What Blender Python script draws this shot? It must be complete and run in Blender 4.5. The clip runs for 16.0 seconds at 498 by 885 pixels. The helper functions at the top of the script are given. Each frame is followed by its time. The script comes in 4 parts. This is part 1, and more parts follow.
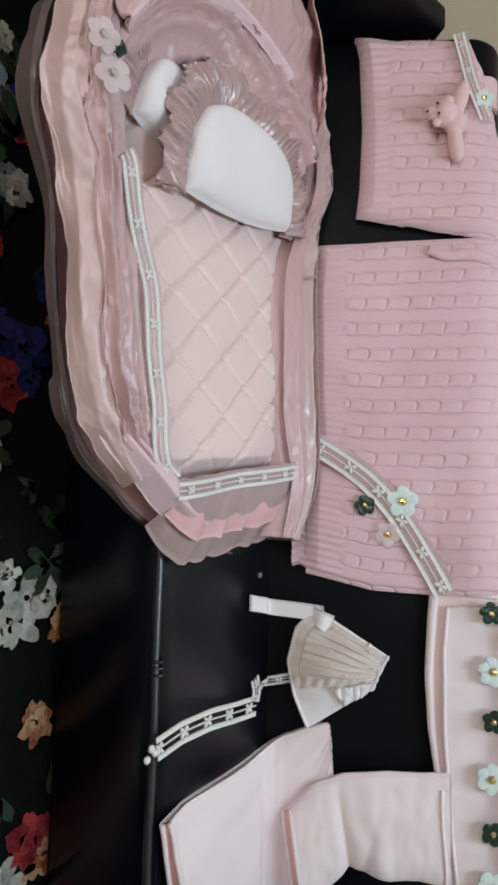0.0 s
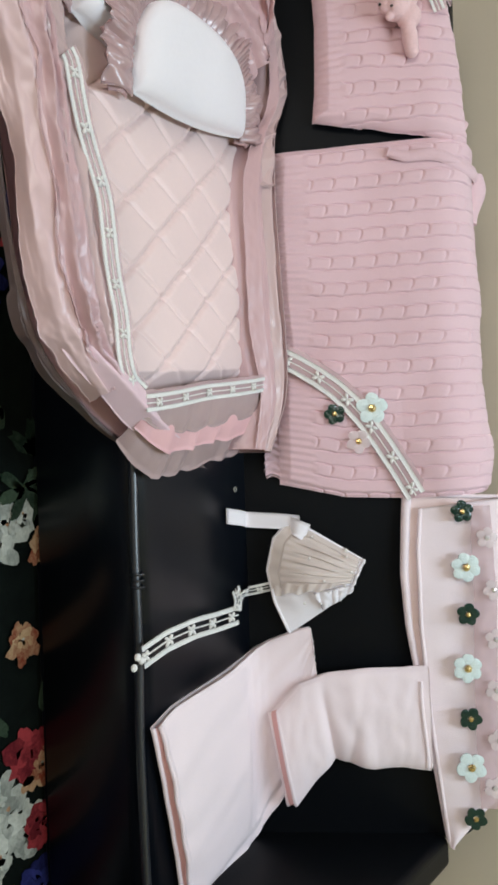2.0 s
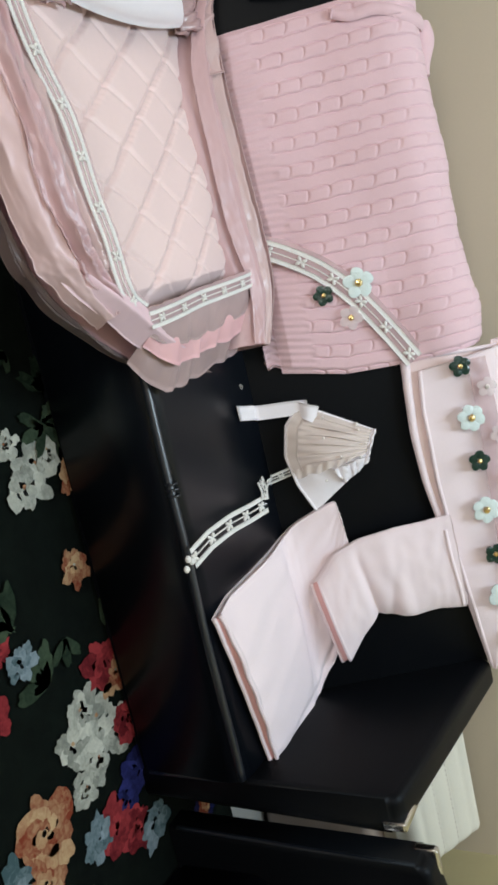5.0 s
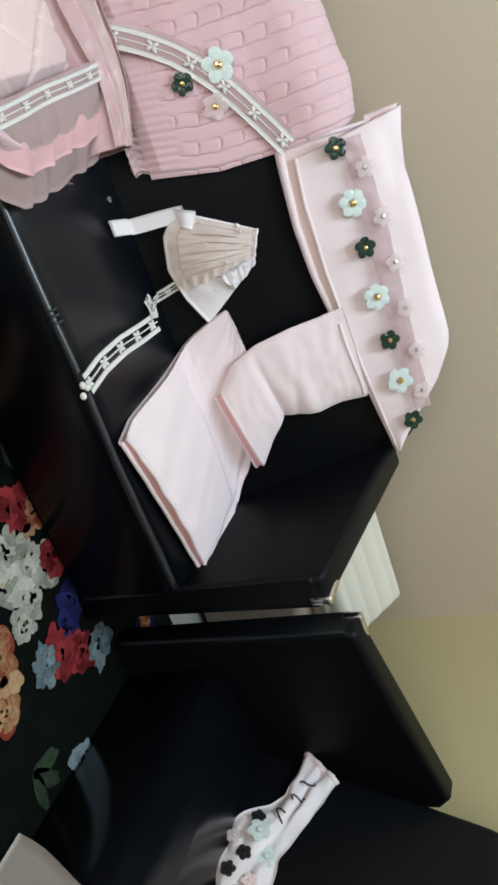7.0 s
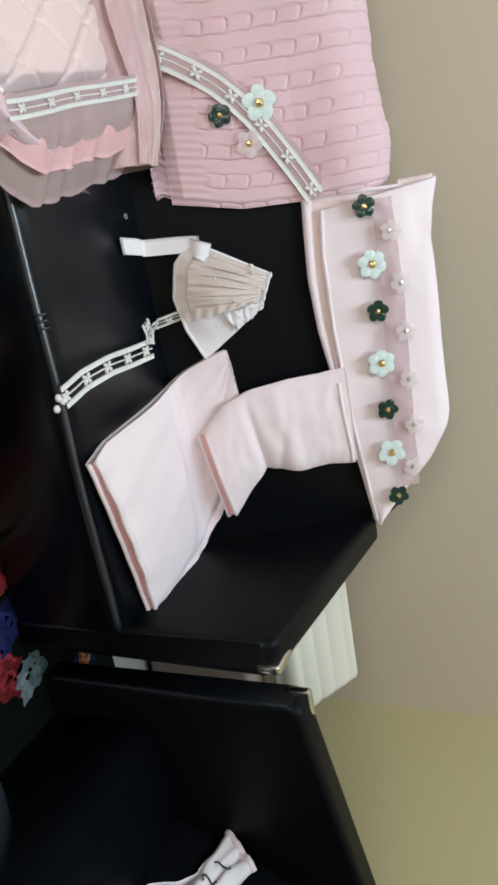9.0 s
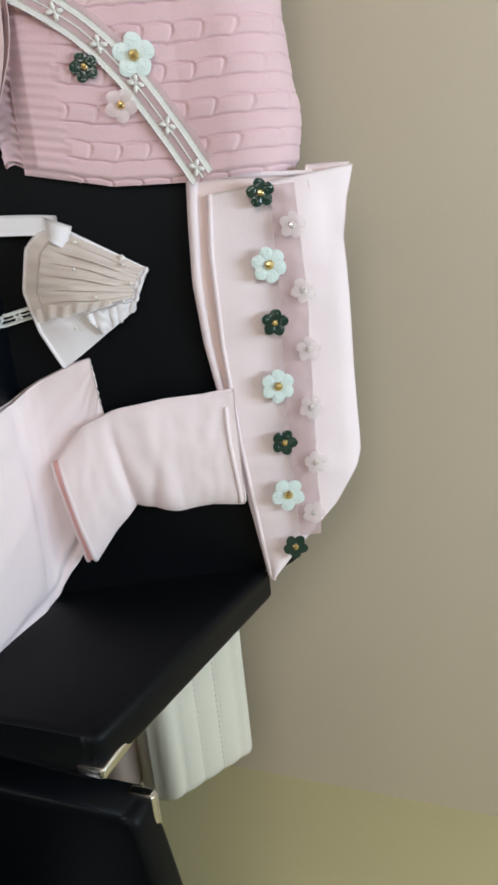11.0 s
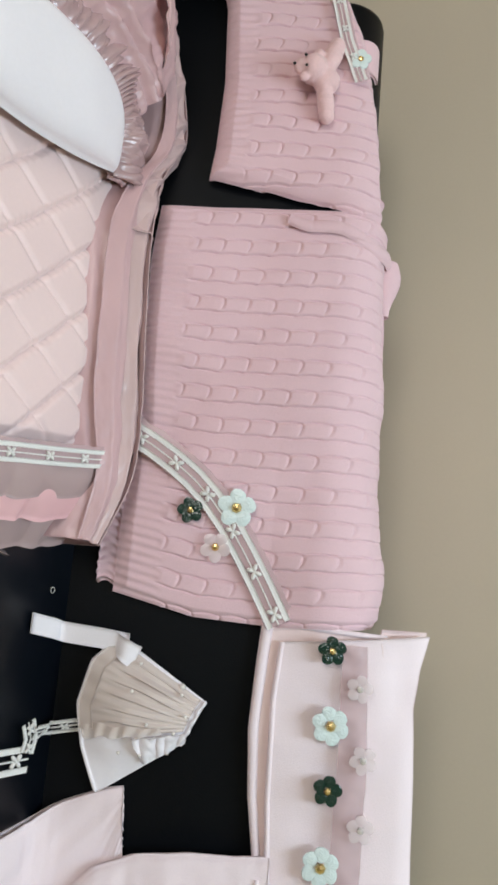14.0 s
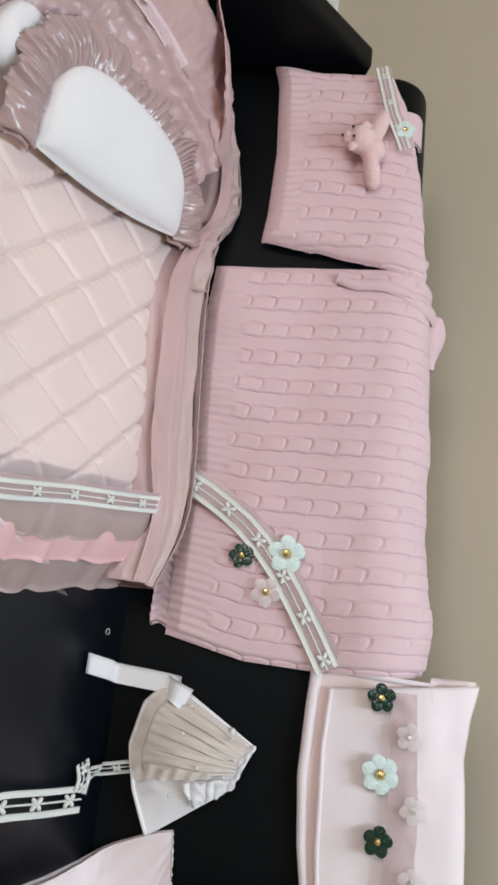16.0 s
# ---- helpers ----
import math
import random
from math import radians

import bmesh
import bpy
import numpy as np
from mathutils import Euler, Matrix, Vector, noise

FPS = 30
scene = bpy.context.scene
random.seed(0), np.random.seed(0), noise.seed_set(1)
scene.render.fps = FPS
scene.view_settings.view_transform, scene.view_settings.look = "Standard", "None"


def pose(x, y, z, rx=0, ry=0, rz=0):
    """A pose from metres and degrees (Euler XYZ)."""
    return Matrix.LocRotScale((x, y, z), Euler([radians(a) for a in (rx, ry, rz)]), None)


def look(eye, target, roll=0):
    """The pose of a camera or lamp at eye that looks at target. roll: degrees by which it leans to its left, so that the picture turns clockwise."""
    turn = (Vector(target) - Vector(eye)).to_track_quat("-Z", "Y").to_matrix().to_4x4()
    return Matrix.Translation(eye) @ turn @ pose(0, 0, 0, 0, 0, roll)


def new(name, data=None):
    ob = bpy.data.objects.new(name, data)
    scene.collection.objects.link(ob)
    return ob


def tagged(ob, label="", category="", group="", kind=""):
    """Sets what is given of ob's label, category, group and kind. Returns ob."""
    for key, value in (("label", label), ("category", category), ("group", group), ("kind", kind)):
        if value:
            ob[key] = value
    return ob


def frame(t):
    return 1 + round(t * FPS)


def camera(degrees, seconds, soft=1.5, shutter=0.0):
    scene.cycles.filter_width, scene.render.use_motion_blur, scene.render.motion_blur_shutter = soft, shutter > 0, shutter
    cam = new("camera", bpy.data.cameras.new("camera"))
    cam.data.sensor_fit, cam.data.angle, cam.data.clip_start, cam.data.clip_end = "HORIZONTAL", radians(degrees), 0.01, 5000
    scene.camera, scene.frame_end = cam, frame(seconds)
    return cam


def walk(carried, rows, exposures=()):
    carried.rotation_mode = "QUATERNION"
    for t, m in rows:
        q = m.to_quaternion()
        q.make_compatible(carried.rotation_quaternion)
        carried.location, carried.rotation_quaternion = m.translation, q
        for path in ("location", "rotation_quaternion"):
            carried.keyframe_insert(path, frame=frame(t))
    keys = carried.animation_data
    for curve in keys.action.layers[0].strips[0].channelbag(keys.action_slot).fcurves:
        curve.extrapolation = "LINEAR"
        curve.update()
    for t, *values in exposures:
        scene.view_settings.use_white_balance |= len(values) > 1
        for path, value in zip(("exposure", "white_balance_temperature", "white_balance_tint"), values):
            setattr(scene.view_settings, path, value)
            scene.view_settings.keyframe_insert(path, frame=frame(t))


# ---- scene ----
cam = camera(36.9, 16.0, 3.0)
PATH = [
    (0, (-0.092, -0.058, 1.028), (-0.246, 1.619, -0.05), 88.7),
    (0.5, (-0.062, -0.058, 1.036), (-0.2, 1.664, 0.029), 86.8),
    (1, (-0.054, -0.058, 1.04), (-0.146, 1.662, 0.025), 86.4),
    (1.5, (-0.044, -0.052, 1.03), (-0.065, 1.662, -0.001), 87.7),
    (2, (-0.052, -0.054, 1.037), (-0.048, 1.662, 0.009), 88.2),
    (2.5, (-0.046, -0.051, 1.037), (-0.035, 1.666, 0.013), 87.9),
    (3, (-0.026, -0.053, 1.04), (0.034, 1.667, 0.021), 87.8),
    (3.2, (-0.02, -0.05, 1.033), (0.059, 1.668, 0.011), 87.5),
    (5.3, (-0.077, -0.112, 1.009), (0.274, 1.609, 0.051), 81.9),
    (5.5, (-0.08, -0.107, 1.014), (0.337, 1.618, 0.093), 82.8),
    (6, (-0.063, -0.104, 1.015), (0.462, 1.623, 0.153), 81.8),
    (6.5, (-0.037, -0.094, 1.012), (0.643, 1.587, 0.168), 81.1),
    (7, (-0.018, -0.097, 1.008), (0.74, 1.56, 0.184), 80.4),
    (7.5, (-0.014, -0.087, 1.01), (0.776, 1.526, 0.132), 81.6),
    (8, (-0.016, -0.076, 1.008), (0.817, 1.561, 0.218), 84.1),
    (8.2, (-0.016, -0.073, 1.007), (0.788, 1.588, 0.237), 85.8),
    (10.3, (0.098, 0.045, 1.02), (0.603, 1.795, 0.195), 87.4),
    (10.5, (0.104, 0.067, 1.032), (0.654, 1.831, 0.267), 88.2),
    (11, (0.083, 0.192, 1.051), (0.673, 1.956, 0.317), 91.2),
    (11.5, (0.058, 0.257, 1.043), (0.549, 2.029, 0.256), 89.5),
    (12, (0.041, 0.268, 1.069), (0.157, 2.097, 0.27), 90.3),
    (12.5, (0.009, 0.24, 1.056), (-0.115, 2.078, 0.277), 89.7),
    (13, (-0.014, 0.229, 1.058), (-0.284, 2.022, 0.212), 90.8),
    (13.5, (-0.016, 0.219, 1.062), (-0.355, 1.98, 0.177), 90.2),
    (14, (-0.011, 0.213, 1.058), (-0.37, 1.946, 0.126), 89.4),
    (14.5, (-0.008, 0.208, 1.048), (-0.406, 1.922, 0.098), 89.0),
    (15, (-0.005, 0.205, 1.053), (-0.419, 1.891, 0.06), 88.4),
    (15.5, (0.001, 0.198, 1.056), (-0.437, 1.872, 0.053), 88.4),
    (16, (0.01, 0.182, 1.064), (-0.491, 1.825, 0.039), 87.2),
]
walk(cam, [(t, look(eye, target, roll)) for t, eye, target, roll in PATH], [(0.0, -0.42), (1.0, -0.24), (3.0, -0.17), (7.0, -0.08), (10.5, -0.12), (12.5, -0.21), (16.0, -0.22)])

# ---------------------------------------------------------------- light
FLOOR = 0.215
world = bpy.data.worlds.new("world")
scene.world = world
world.use_nodes = True
wn = world.node_tree.nodes
sky = wn.new("ShaderNodeTexSky")
sky.sky_type, sky.sun_disc = "NISHITA", False
sky.sun_elevation, sky.sun_rotation = radians(40), radians(200)
world.node_tree.links.new(sky.outputs[0], wn["Background"].inputs[0])
wn["Background"].inputs[1].default_value = 0.12

WINDOW_X, WINDOW_Z, WINDOW_W, WINDOW_H, FRONT_Y = -1.5, 1.75, 1.7, 1.3, -2.3


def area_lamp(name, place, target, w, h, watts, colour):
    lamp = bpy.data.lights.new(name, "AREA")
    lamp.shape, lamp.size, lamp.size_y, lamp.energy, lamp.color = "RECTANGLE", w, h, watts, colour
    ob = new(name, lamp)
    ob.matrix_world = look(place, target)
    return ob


area_lamp("window_daylight", (WINDOW_X, FRONT_Y + 0.02, WINDOW_Z), (WINDOW_X + 0.45, 0.2, 1.15), WINDOW_W, WINDOW_H, 44, (1.0, 0.965, 0.90))
# Unseen cool overhead light, added for highlights on the leather's rolled edges.
area_lamp("unseen_overhead_light", (0.05, 0.70, 2.585), (0.05, 0.701, 0), 0.3, 1.2, 32, (0.68, 0.86, 1.0))

# ---------------------------------------------------------------- materials


def material(name, colour, rough=0.6, metal=0.0, grain=0.0, grain_scale=200.0, stain=0.06, stain_scale=6.0, bump=0.0, bump_scale=300.0, bump_kind="noise", sheen=0.0, coat=0.0, spec=0.5, alpha=1.0, transmission=0.0, island=0.0):
    """A principled surface with fine grain, broad tone shifts and relief, all at real size."""
    mat = bpy.data.materials.new(name)
    mat.use_nodes = True
    nt = mat.node_tree
    n, link = nt.nodes, nt.links.new
    b = n["Principled BSDF"]
    b.inputs["Roughness"].default_value, b.inputs["Metallic"].default_value = rough, metal
    b.inputs["Sheen Weight"].default_value, b.inputs["Coat Weight"].default_value = sheen, coat
    b.inputs["Specular IOR Level"].default_value, b.inputs["Alpha"].default_value = spec, alpha
    b.inputs["Transmission Weight"].default_value = transmission
    co = n.new("ShaderNodeTexCoord")
    tone = n.new("ShaderNodeTexNoise")
    tone.inputs["Scale"].default_value, tone.inputs["Detail"].default_value = stain_scale, 5
    fine = n.new("ShaderNodeTexNoise")
    fine.inputs["Scale"].default_value, fine.inputs["Detail"].default_value = grain_scale, 2
    for tex in (tone, fine):
        link(co.outputs["Object"], tex.inputs["Vector"])
    mixer = n.new("ShaderNodeMath")
    mixer.operation = "MULTIPLY_ADD"
    mixer.inputs[1].default_value, mixer.inputs[2].default_value = stain * 2, 1 - stain
    link(tone.outputs["Fac"], mixer.inputs[0])
    mix2 = n.new("ShaderNodeMath")
    mix2.operation = "MULTIPLY_ADD"
    mix2.inputs[1].default_value = grain * 2
    link(fine.outputs["Fac"], mix2.inputs[0])
    sub = n.new("ShaderNodeMath")
    sub.operation = "SUBTRACT"
    sub.inputs[1].default_value = grain
    link(mixer.outputs[0], sub.inputs[0])
    link(sub.outputs[0], mix2.inputs[2])
    hsv = n.new("ShaderNodeHueSaturation")
    hsv.inputs["Color"].default_value = (*colour, 1)
    link(mix2.outputs[0], hsv.inputs["Value"])
    link(hsv.outputs[0], b.inputs["Base Color"])
    if bump:
        if bump_kind == "leather":
            relief = n.new("ShaderNodeTexVoronoi")
            relief.inputs["Scale"].default_value = bump_scale
            out = relief.outputs["Distance"]
        elif bump_kind == "weave":
            relief = n.new("ShaderNodeTexWave")
            relief.inputs["Scale"].default_value, relief.inputs["Distortion"].default_value = bump_scale, 1.5
            relief.inputs["Detail Scale"].default_value = 3
            out = relief.outputs["Fac"]
        else:
            relief = n.new("ShaderNodeTexNoise")
            relief.inputs["Scale"].default_value, relief.inputs["Detail"].default_value = bump_scale, 3
            out = relief.outputs["Fac"]
        link(co.outputs["Object"], relief.inputs["Vector"])
        bp = n.new("ShaderNodeBump")
        bp.inputs["Strength"].default_value, bp.inputs["Distance"].default_value = bump, 0.0005 if bump_kind == "leather" else 0.002
        link(out, bp.inputs["Height"])
        link(bp.outputs[0], b.inputs["Normal"])
    return mat


M = dict(
    leather=material("black_leather", (0.0030, 0.0037, 0.0050), 0.45, stain=0.25, bump=0.18, bump_scale=420, bump_kind="leather", spec=0.12),
    leather_shiny=material("black_leather_polished", (0.006, 0.009, 0.015), 0.36, stain=0.25, bump=0.08, bump_scale=420, bump_kind="leather", spec=1.0),
    leather_seat=material("black_leather_seat", (0.0035, 0.0048, 0.008), 0.34, stain=0.25, stain_scale=9, bump=0.08, bump_scale=420, bump_kind="leather", spec=0.35, coat=0.7),
    leather_matte=material("black_leather_matte_seat", (0.0032, 0.0048, 0.0085), 0.36, stain=0.25, stain_scale=9, bump=0.08, bump_scale=420, bump_kind="leather", spec=0.30, coat=0.14),
    chrome=material("brushed_chrome", (0.72, 0.71, 0.68), 0.22, 1.0, stain=0.1),
    wall=material("beige_wall_paint", (0.635, 0.550, 0.430), 0.75, stain=0.05, stain_scale=2.5, grain=0.02, bump=0.1, bump_scale=120),
    wall_yellow=material("ochre_wall_paint", (0.56, 0.49, 0.275), 0.75, stain=0.06, stain_scale=2.5, grain=0.02, bump=0.1, bump_scale=120),
    plain_white=material("white_paint", (0.8, 0.8, 0.78), 0.6, stain=0.03),
    tile=material("grey_floor_tile", (0.32, 0.31, 0.29), 0.4, stain=0.15, stain_scale=5),
    knit=material("pink_cotton_knit", (0.755, 0.518, 0.555), 0.85, grain=0.06, grain_scale=600, stain=0.05, stain_scale=9, bump=0.35, bump_scale=700, sheen=0.25),
    jersey=material("pale_pink_jersey", (0.89, 0.757, 0.785), 0.85, grain=0.03, grain_scale=500, stain=0.03, stain_scale=8, bump=0.2, bump_scale=600, sheen=0.2),
    jersey_deep=material("deep_pink_jersey", (0.74, 0.42, 0.40), 0.85, grain=0.03, grain_scale=500, stain=0.05),
    jersey_in=material("pink_jersey_lining", (0.87, 0.69, 0.67), 0.85, grain=0.03, grain_scale=500, stain=0.05, bump=0.2, bump_scale=600, sheen=0.2),
    white_cotton=material("white_cotton", (0.86, 0.81, 0.84), 0.85, grain=0.02, stain=0.03, bump=0.2, bump_scale=700),
    quilt=material("pale_pink_quilted_satin", (0.86, 0.66, 0.64), 0.45, grain=0.02, stain=0.05, stain_scale=7, bump=0.1, bump_scale=500, sheen=0.2),
    satin=material("dusty_pink_satin", (0.60, 0.39, 0.40), 0.32, stain=0.1, stain_scale=10, bump=0.6, bump_scale=26),
    satin_light=material("rose_satin", (0.76, 0.515, 0.51), 0.34, stain=0.08, stain_scale=10, bump=0.5, bump_scale=26),
    organza=material("mauve_organza", (0.52, 0.375, 0.37), 0.28, stain=0.12, stain_scale=12, bump=0.5, bump_scale=30, alpha=0.86),
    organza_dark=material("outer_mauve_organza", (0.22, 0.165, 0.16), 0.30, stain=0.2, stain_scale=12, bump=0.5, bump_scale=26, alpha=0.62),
    satin_peach=material("pale_peach_satin", (0.74, 0.53, 0.53), 0.32, stain=0.1, stain_scale=10, bump=0.6, bump_scale=24),
    organza_roll=material("mauve_organza_roll", (0.60, 0.43, 0.42), 0.25, stain=0.1, stain_scale=12, bump=0.2, bump_scale=20),
    satin_lilac=material("lilac_pink_satin", (0.80, 0.58, 0.63), 0.34, stain=0.10, stain_scale=10, bump=0.25, bump_scale=24),
    satin_rose=material("rose_pink_satin", (0.80, 0.47, 0.49), 0.36, stain=0.10, stain_scale=12, bump=0.3, bump_scale=40),
    ruffle=material("gathered_mauve_satin", (0.47, 0.315, 0.315), 0.27, stain=0.14, stain_scale=30, bump=0.35, bump_scale=60, spec=0.8),
    organza_thin=material("sheer_mauve_organza", (0.62, 0.44, 0.45), 0.35, stain=0.1, stain_scale=20, alpha=0.66),
    organza_cream=material("sheer_cream_organza", (0.84, 0.72, 0.66), 0.4, stain=0.1, stain_scale=20, alpha=0.60),
    lace=material("white_cotton_lace", (0.84, 0.82, 0.79), 0.8, stain=0.05, bump=0.5, bump_scale=900),
    mint=material("mint_sequins", (0.70, 0.80, 0.785), 0.26, stain=0.08, stain_scale=80),
    green=material("dark_green_sequins", (0.008, 0.034, 0.024), 0.14, stain=0.3, stain_scale=80, spec=0.6),
    clear_pink=material("clear_pink_sequins", (0.88, 0.76, 0.76), 0.12, stain=0.06, alpha=0.56),
    gold=material("gold_bead", (0.80, 0.60, 0.28), 0.22, 1.0),
    crystal=material("crystal_bead", (0.85, 0.83, 0.82), 0.08, 0.6),
    pearl=material("pearl", (0.85, 0.80, 0.76), 0.2, coat=0.5),
    plush=material("pink_plush", (0.82, 0.55, 0.55), 0.95, grain=0.1, grain_scale=400, bump=0.5, bump_scale=500, sheen=0.4),
    dark=material("black_thread", (0.01, 0.01, 0.01), 0.4),
    cream=material("cream_ribbed_fabric", (0.74, 0.71, 0.62), 0.9, grain=0.04, grain_scale=300, stain=0.06, bump=0.3, bump_scale=400),
    taupe=material("taupe_satin", (0.36, 0.28, 0.24), 0.4, stain=0.2, stain_scale=18),
    grey=material("pale_grey_fabric", (0.50, 0.48, 0.44), 0.9, grain=0.04, stain=0.08, bump=0.3, bump_scale=300),
)

M["leather_seat"].node_tree.nodes["Principled BSDF"].inputs["Coat Roughness"].default_value = 0.22
M["leather_matte"].node_tree.nodes["Principled BSDF"].inputs["Coat Roughness"].default_value = 0.30

# ---------------------------------------------------------------- builders


def mesh_part(name, verts, faces, mat, parent=None, label="", smooth=True):
    """One mesh object from vertices and faces, under a thing where parent is given."""
    me = bpy.data.meshes.new(name)
    me.from_pydata([tuple(v) for v in verts], [], faces)
    me.materials.append(mat)
    me.polygons.foreach_set("use_smooth", [smooth] * len(me.polygons))
    me.update()
    ob = new(name, me)
    if parent is not None:
        ob.parent = parent
    if label:
        tagged(ob, label)
    return ob


def part(name, bm, mat, parent=None, label="", smooth=True):
    bmesh.ops.recalc_face_normals(bm, faces=bm.faces)
    me = bpy.data.meshes.new(name)
    bm.to_mesh(me)
    bm.free()
    me.materials.append(mat)
    me.polygons.foreach_set("use_smooth", [smooth] * len(me.polygons))
    ob = new(name, me)
    if parent is not None:
        ob.parent = parent
    if label:
        tagged(ob, label)
    return ob


def thing(name, label, category, group="", kind=""):
    return tagged(new(name), label, category, group, kind)


def sheet(fn, nu, nv, thick=0.0):
    """Vertices and faces of a cloth fn(u, v), u and v from 0 to 1, as a closed slab where it has thickness."""
    us, vs = np.linspace(0, 1, nu), np.linspace(0, 1, nv)
    p = np.array([[fn(u, v) for v in vs] for u in us], float)
    faces = [(i * nv + j, (i + 1) * nv + j, (i + 1) * nv + j + 1, i * nv + j + 1) for i in range(nu - 1) for j in range(nv - 1)]
    if not thick:
        return p.reshape(-1, 3), faces
    n = np.cross(np.gradient(p, axis=0), np.gradient(p, axis=1))
    n /= np.linalg.norm(n, axis=2, keepdims=True) + 1e-9
    under = p - n * thick
    m = nu * nv
    back = [tuple(m + k for k in reversed(f)) for f in faces]
    ring = [i * nv for i in range(nu)] + [(nu - 1) * nv + j for j in range(1, nv)] + [i * nv + nv - 1 for i in range(nu - 2, -1, -1)] + [j for j in range(nv - 2, 0, -1)]
    side = [(ring[k], m + ring[k], m + ring[(k + 1) % len(ring)], ring[(k + 1) % len(ring)]) for k in range(len(ring))]
    side = [tuple(reversed(f)) for f in side]
    return np.concatenate([p.reshape(-1, 3), under.reshape(-1, 3)]), faces + back + side


def cloth(name, fn, nu, nv, mat, parent=None, label="", thick=0.0):
    v, f = sheet(fn, nu, nv, thick)
    return mesh_part(name, v, f, mat, parent, label)


def tube(points, radius, sides=8, closed=False):
    """Vertices and faces of a round cord along points; radius may be a list."""
    p = np.array(points, float)
    k = len(p)
    rad = [radius] * k if np.isscalar(radius) else radius
    d = np.gradient(p, axis=0)
    if closed:
        d = np.roll(p, -1, 0) - np.roll(p, 1, 0)
    d /= np.linalg.norm(d, axis=1, keepdims=True) + 1e-12
    verts, faces = [], []
    ref = np.array((0.31, 0.52, 0.79))
    for i in range(k):
        a = np.cross(d[i], ref)
        a /= np.linalg.norm(a)
        b = np.cross(d[i], a)
        for j in range(sides):
            w = 2 * math.pi * j / sides
            verts.append(p[i] + rad[i] * (math.cos(w) * a + math.sin(w) * b))
    for i in range(k if closed else k - 1):
        for j in range(sides):
            i2, j2 = (i + 1) % k, (j + 1) % sides
            faces.append((i * sides + j, i * sides + j2, i2 * sides + j2, i2 * sides + j))
    if not closed:
        faces.append(tuple(range(sides - 1, -1, -1)))
        faces.append(tuple((k - 1) * sides + j for j in range(sides)))
    return verts, faces


def joined(chunks):
    verts, faces = [], []
    for v, f in chunks:
        o = len(verts)
        verts.extend(v)
        faces.extend(tuple(o + k for k in q) for q in f)
    return verts, faces


def ball(c, r, flat=1.0, seg=10, rings=6):
    v, f = [], []
    for i in range(rings + 1):
        th = math.pi * i / rings
        for j in range(seg):
            ph = 2 * math.pi * j / seg
            v.append((c[0] + r * math.sin(th) * math.cos(ph), c[1] + r * math.sin(th) * math.sin(ph), c[2] + r * flat * math.cos(th)))
    for i in range(rings):
        for j in range(seg):
            f.append((i * seg + j, (i + 1) * seg + j, (i + 1) * seg + (j + 1) % seg, i * seg + (j + 1) % seg))
    return v, f


def box(bm, lo, hi, bevel=0.0, segments=3):
    made = bmesh.ops.create_cube(bm, size=1, matrix=Matrix.Translation([(a + b) / 2 for a, b in zip(lo, hi)]) @ Matrix.Diagonal([b - a for a, b in zip(lo, hi)] + [1]))
    if bevel:
        edges = list({e for v in made["verts"] for e in v.link_edges})
        bmesh.ops.bevel(bm, geom=edges, offset=bevel, segments=segments, profile=0.5, affect="EDGES")
    return bm


def extrude_profile(profile, x0, x1, bevel=0.0, segments=3):
    """A closed (y, z) outline drawn out along x, with its edges rounded."""
    bm = bmesh.new()
    f = bm.faces.new([bm.verts.new((x0, y, z)) for y, z in profile])
    out = bmesh.ops.extrude_face_region(bm, geom=[f])
    bmesh.ops.translate(bm, vec=(x1 - x0, 0, 0), verts=[v for v in out["geom"] if isinstance(v, bmesh.types.BMVert)])
    if bevel:
        ends = [e for e in bm.edges if len({round(v.co.x, 5) for v in e.verts}) == 1]
        bmesh.ops.bevel(bm, geom=ends, offset=bevel, segments=segments, profile=0.5, affect="EDGES")
    return bm


def arc(cy, cz, r, a0, a1, k=8):
    return [(cy + r * math.cos(radians(a0 + (a1 - a0) * i / k)), cz + r * math.sin(radians(a0 + (a1 - a0) * i / k))) for i in range(k + 1)]


def ripple(x, y=0.0, z=0.0, scale=1.0):
    return noise.noise((x * scale, y * scale, z * scale))


# ---------------------------------------------------------------- the room
def slab(name, lo, hi, mat, label, category):
    bm = bmesh.new()
    box(bm, lo, hi)
    return tagged(part(name, bm, mat, None, "", False), label, category, "", "structure")


WALL_Y, WALL_X, LEFT_X, CEIL = 1.40, 1.232, -3.2, 2.6
slab("floor", (LEFT_X, FRONT_Y, FLOOR - 0.1), (WALL_X, WALL_Y, FLOOR - 0.008), M["tile"], "grey stone floor mostly under the rug", "floor")
slab("wall_north", (LEFT_X - 0.12, WALL_Y, FLOOR - 0.1), (WALL_X + 0.12, WALL_Y + 0.12, CEIL), M["wall"], "plain beige painted wall behind the sofa", "wall")
slab("wall_east", (WALL_X, FRONT_Y - 0.12, FLOOR - 0.1), (WALL_X + 0.12, WALL_Y, CEIL), M["wall_yellow"], "plain ochre painted wall beside the second sofa", "wall")
slab("wall_west", (LEFT_X - 0.12, FRONT_Y - 0.12, FLOOR - 0.1), (LEFT_X, WALL_Y, CEIL), M["wall"], "plain beige painted wall", "wall")
slab("ceiling", (LEFT_X - 0.12, FRONT_Y - 0.12, CEIL), (WALL_X + 0.12, WALL_Y + 0.12, CEIL + 0.1), M["plain_white"], "plain white ceiling", "ceiling")


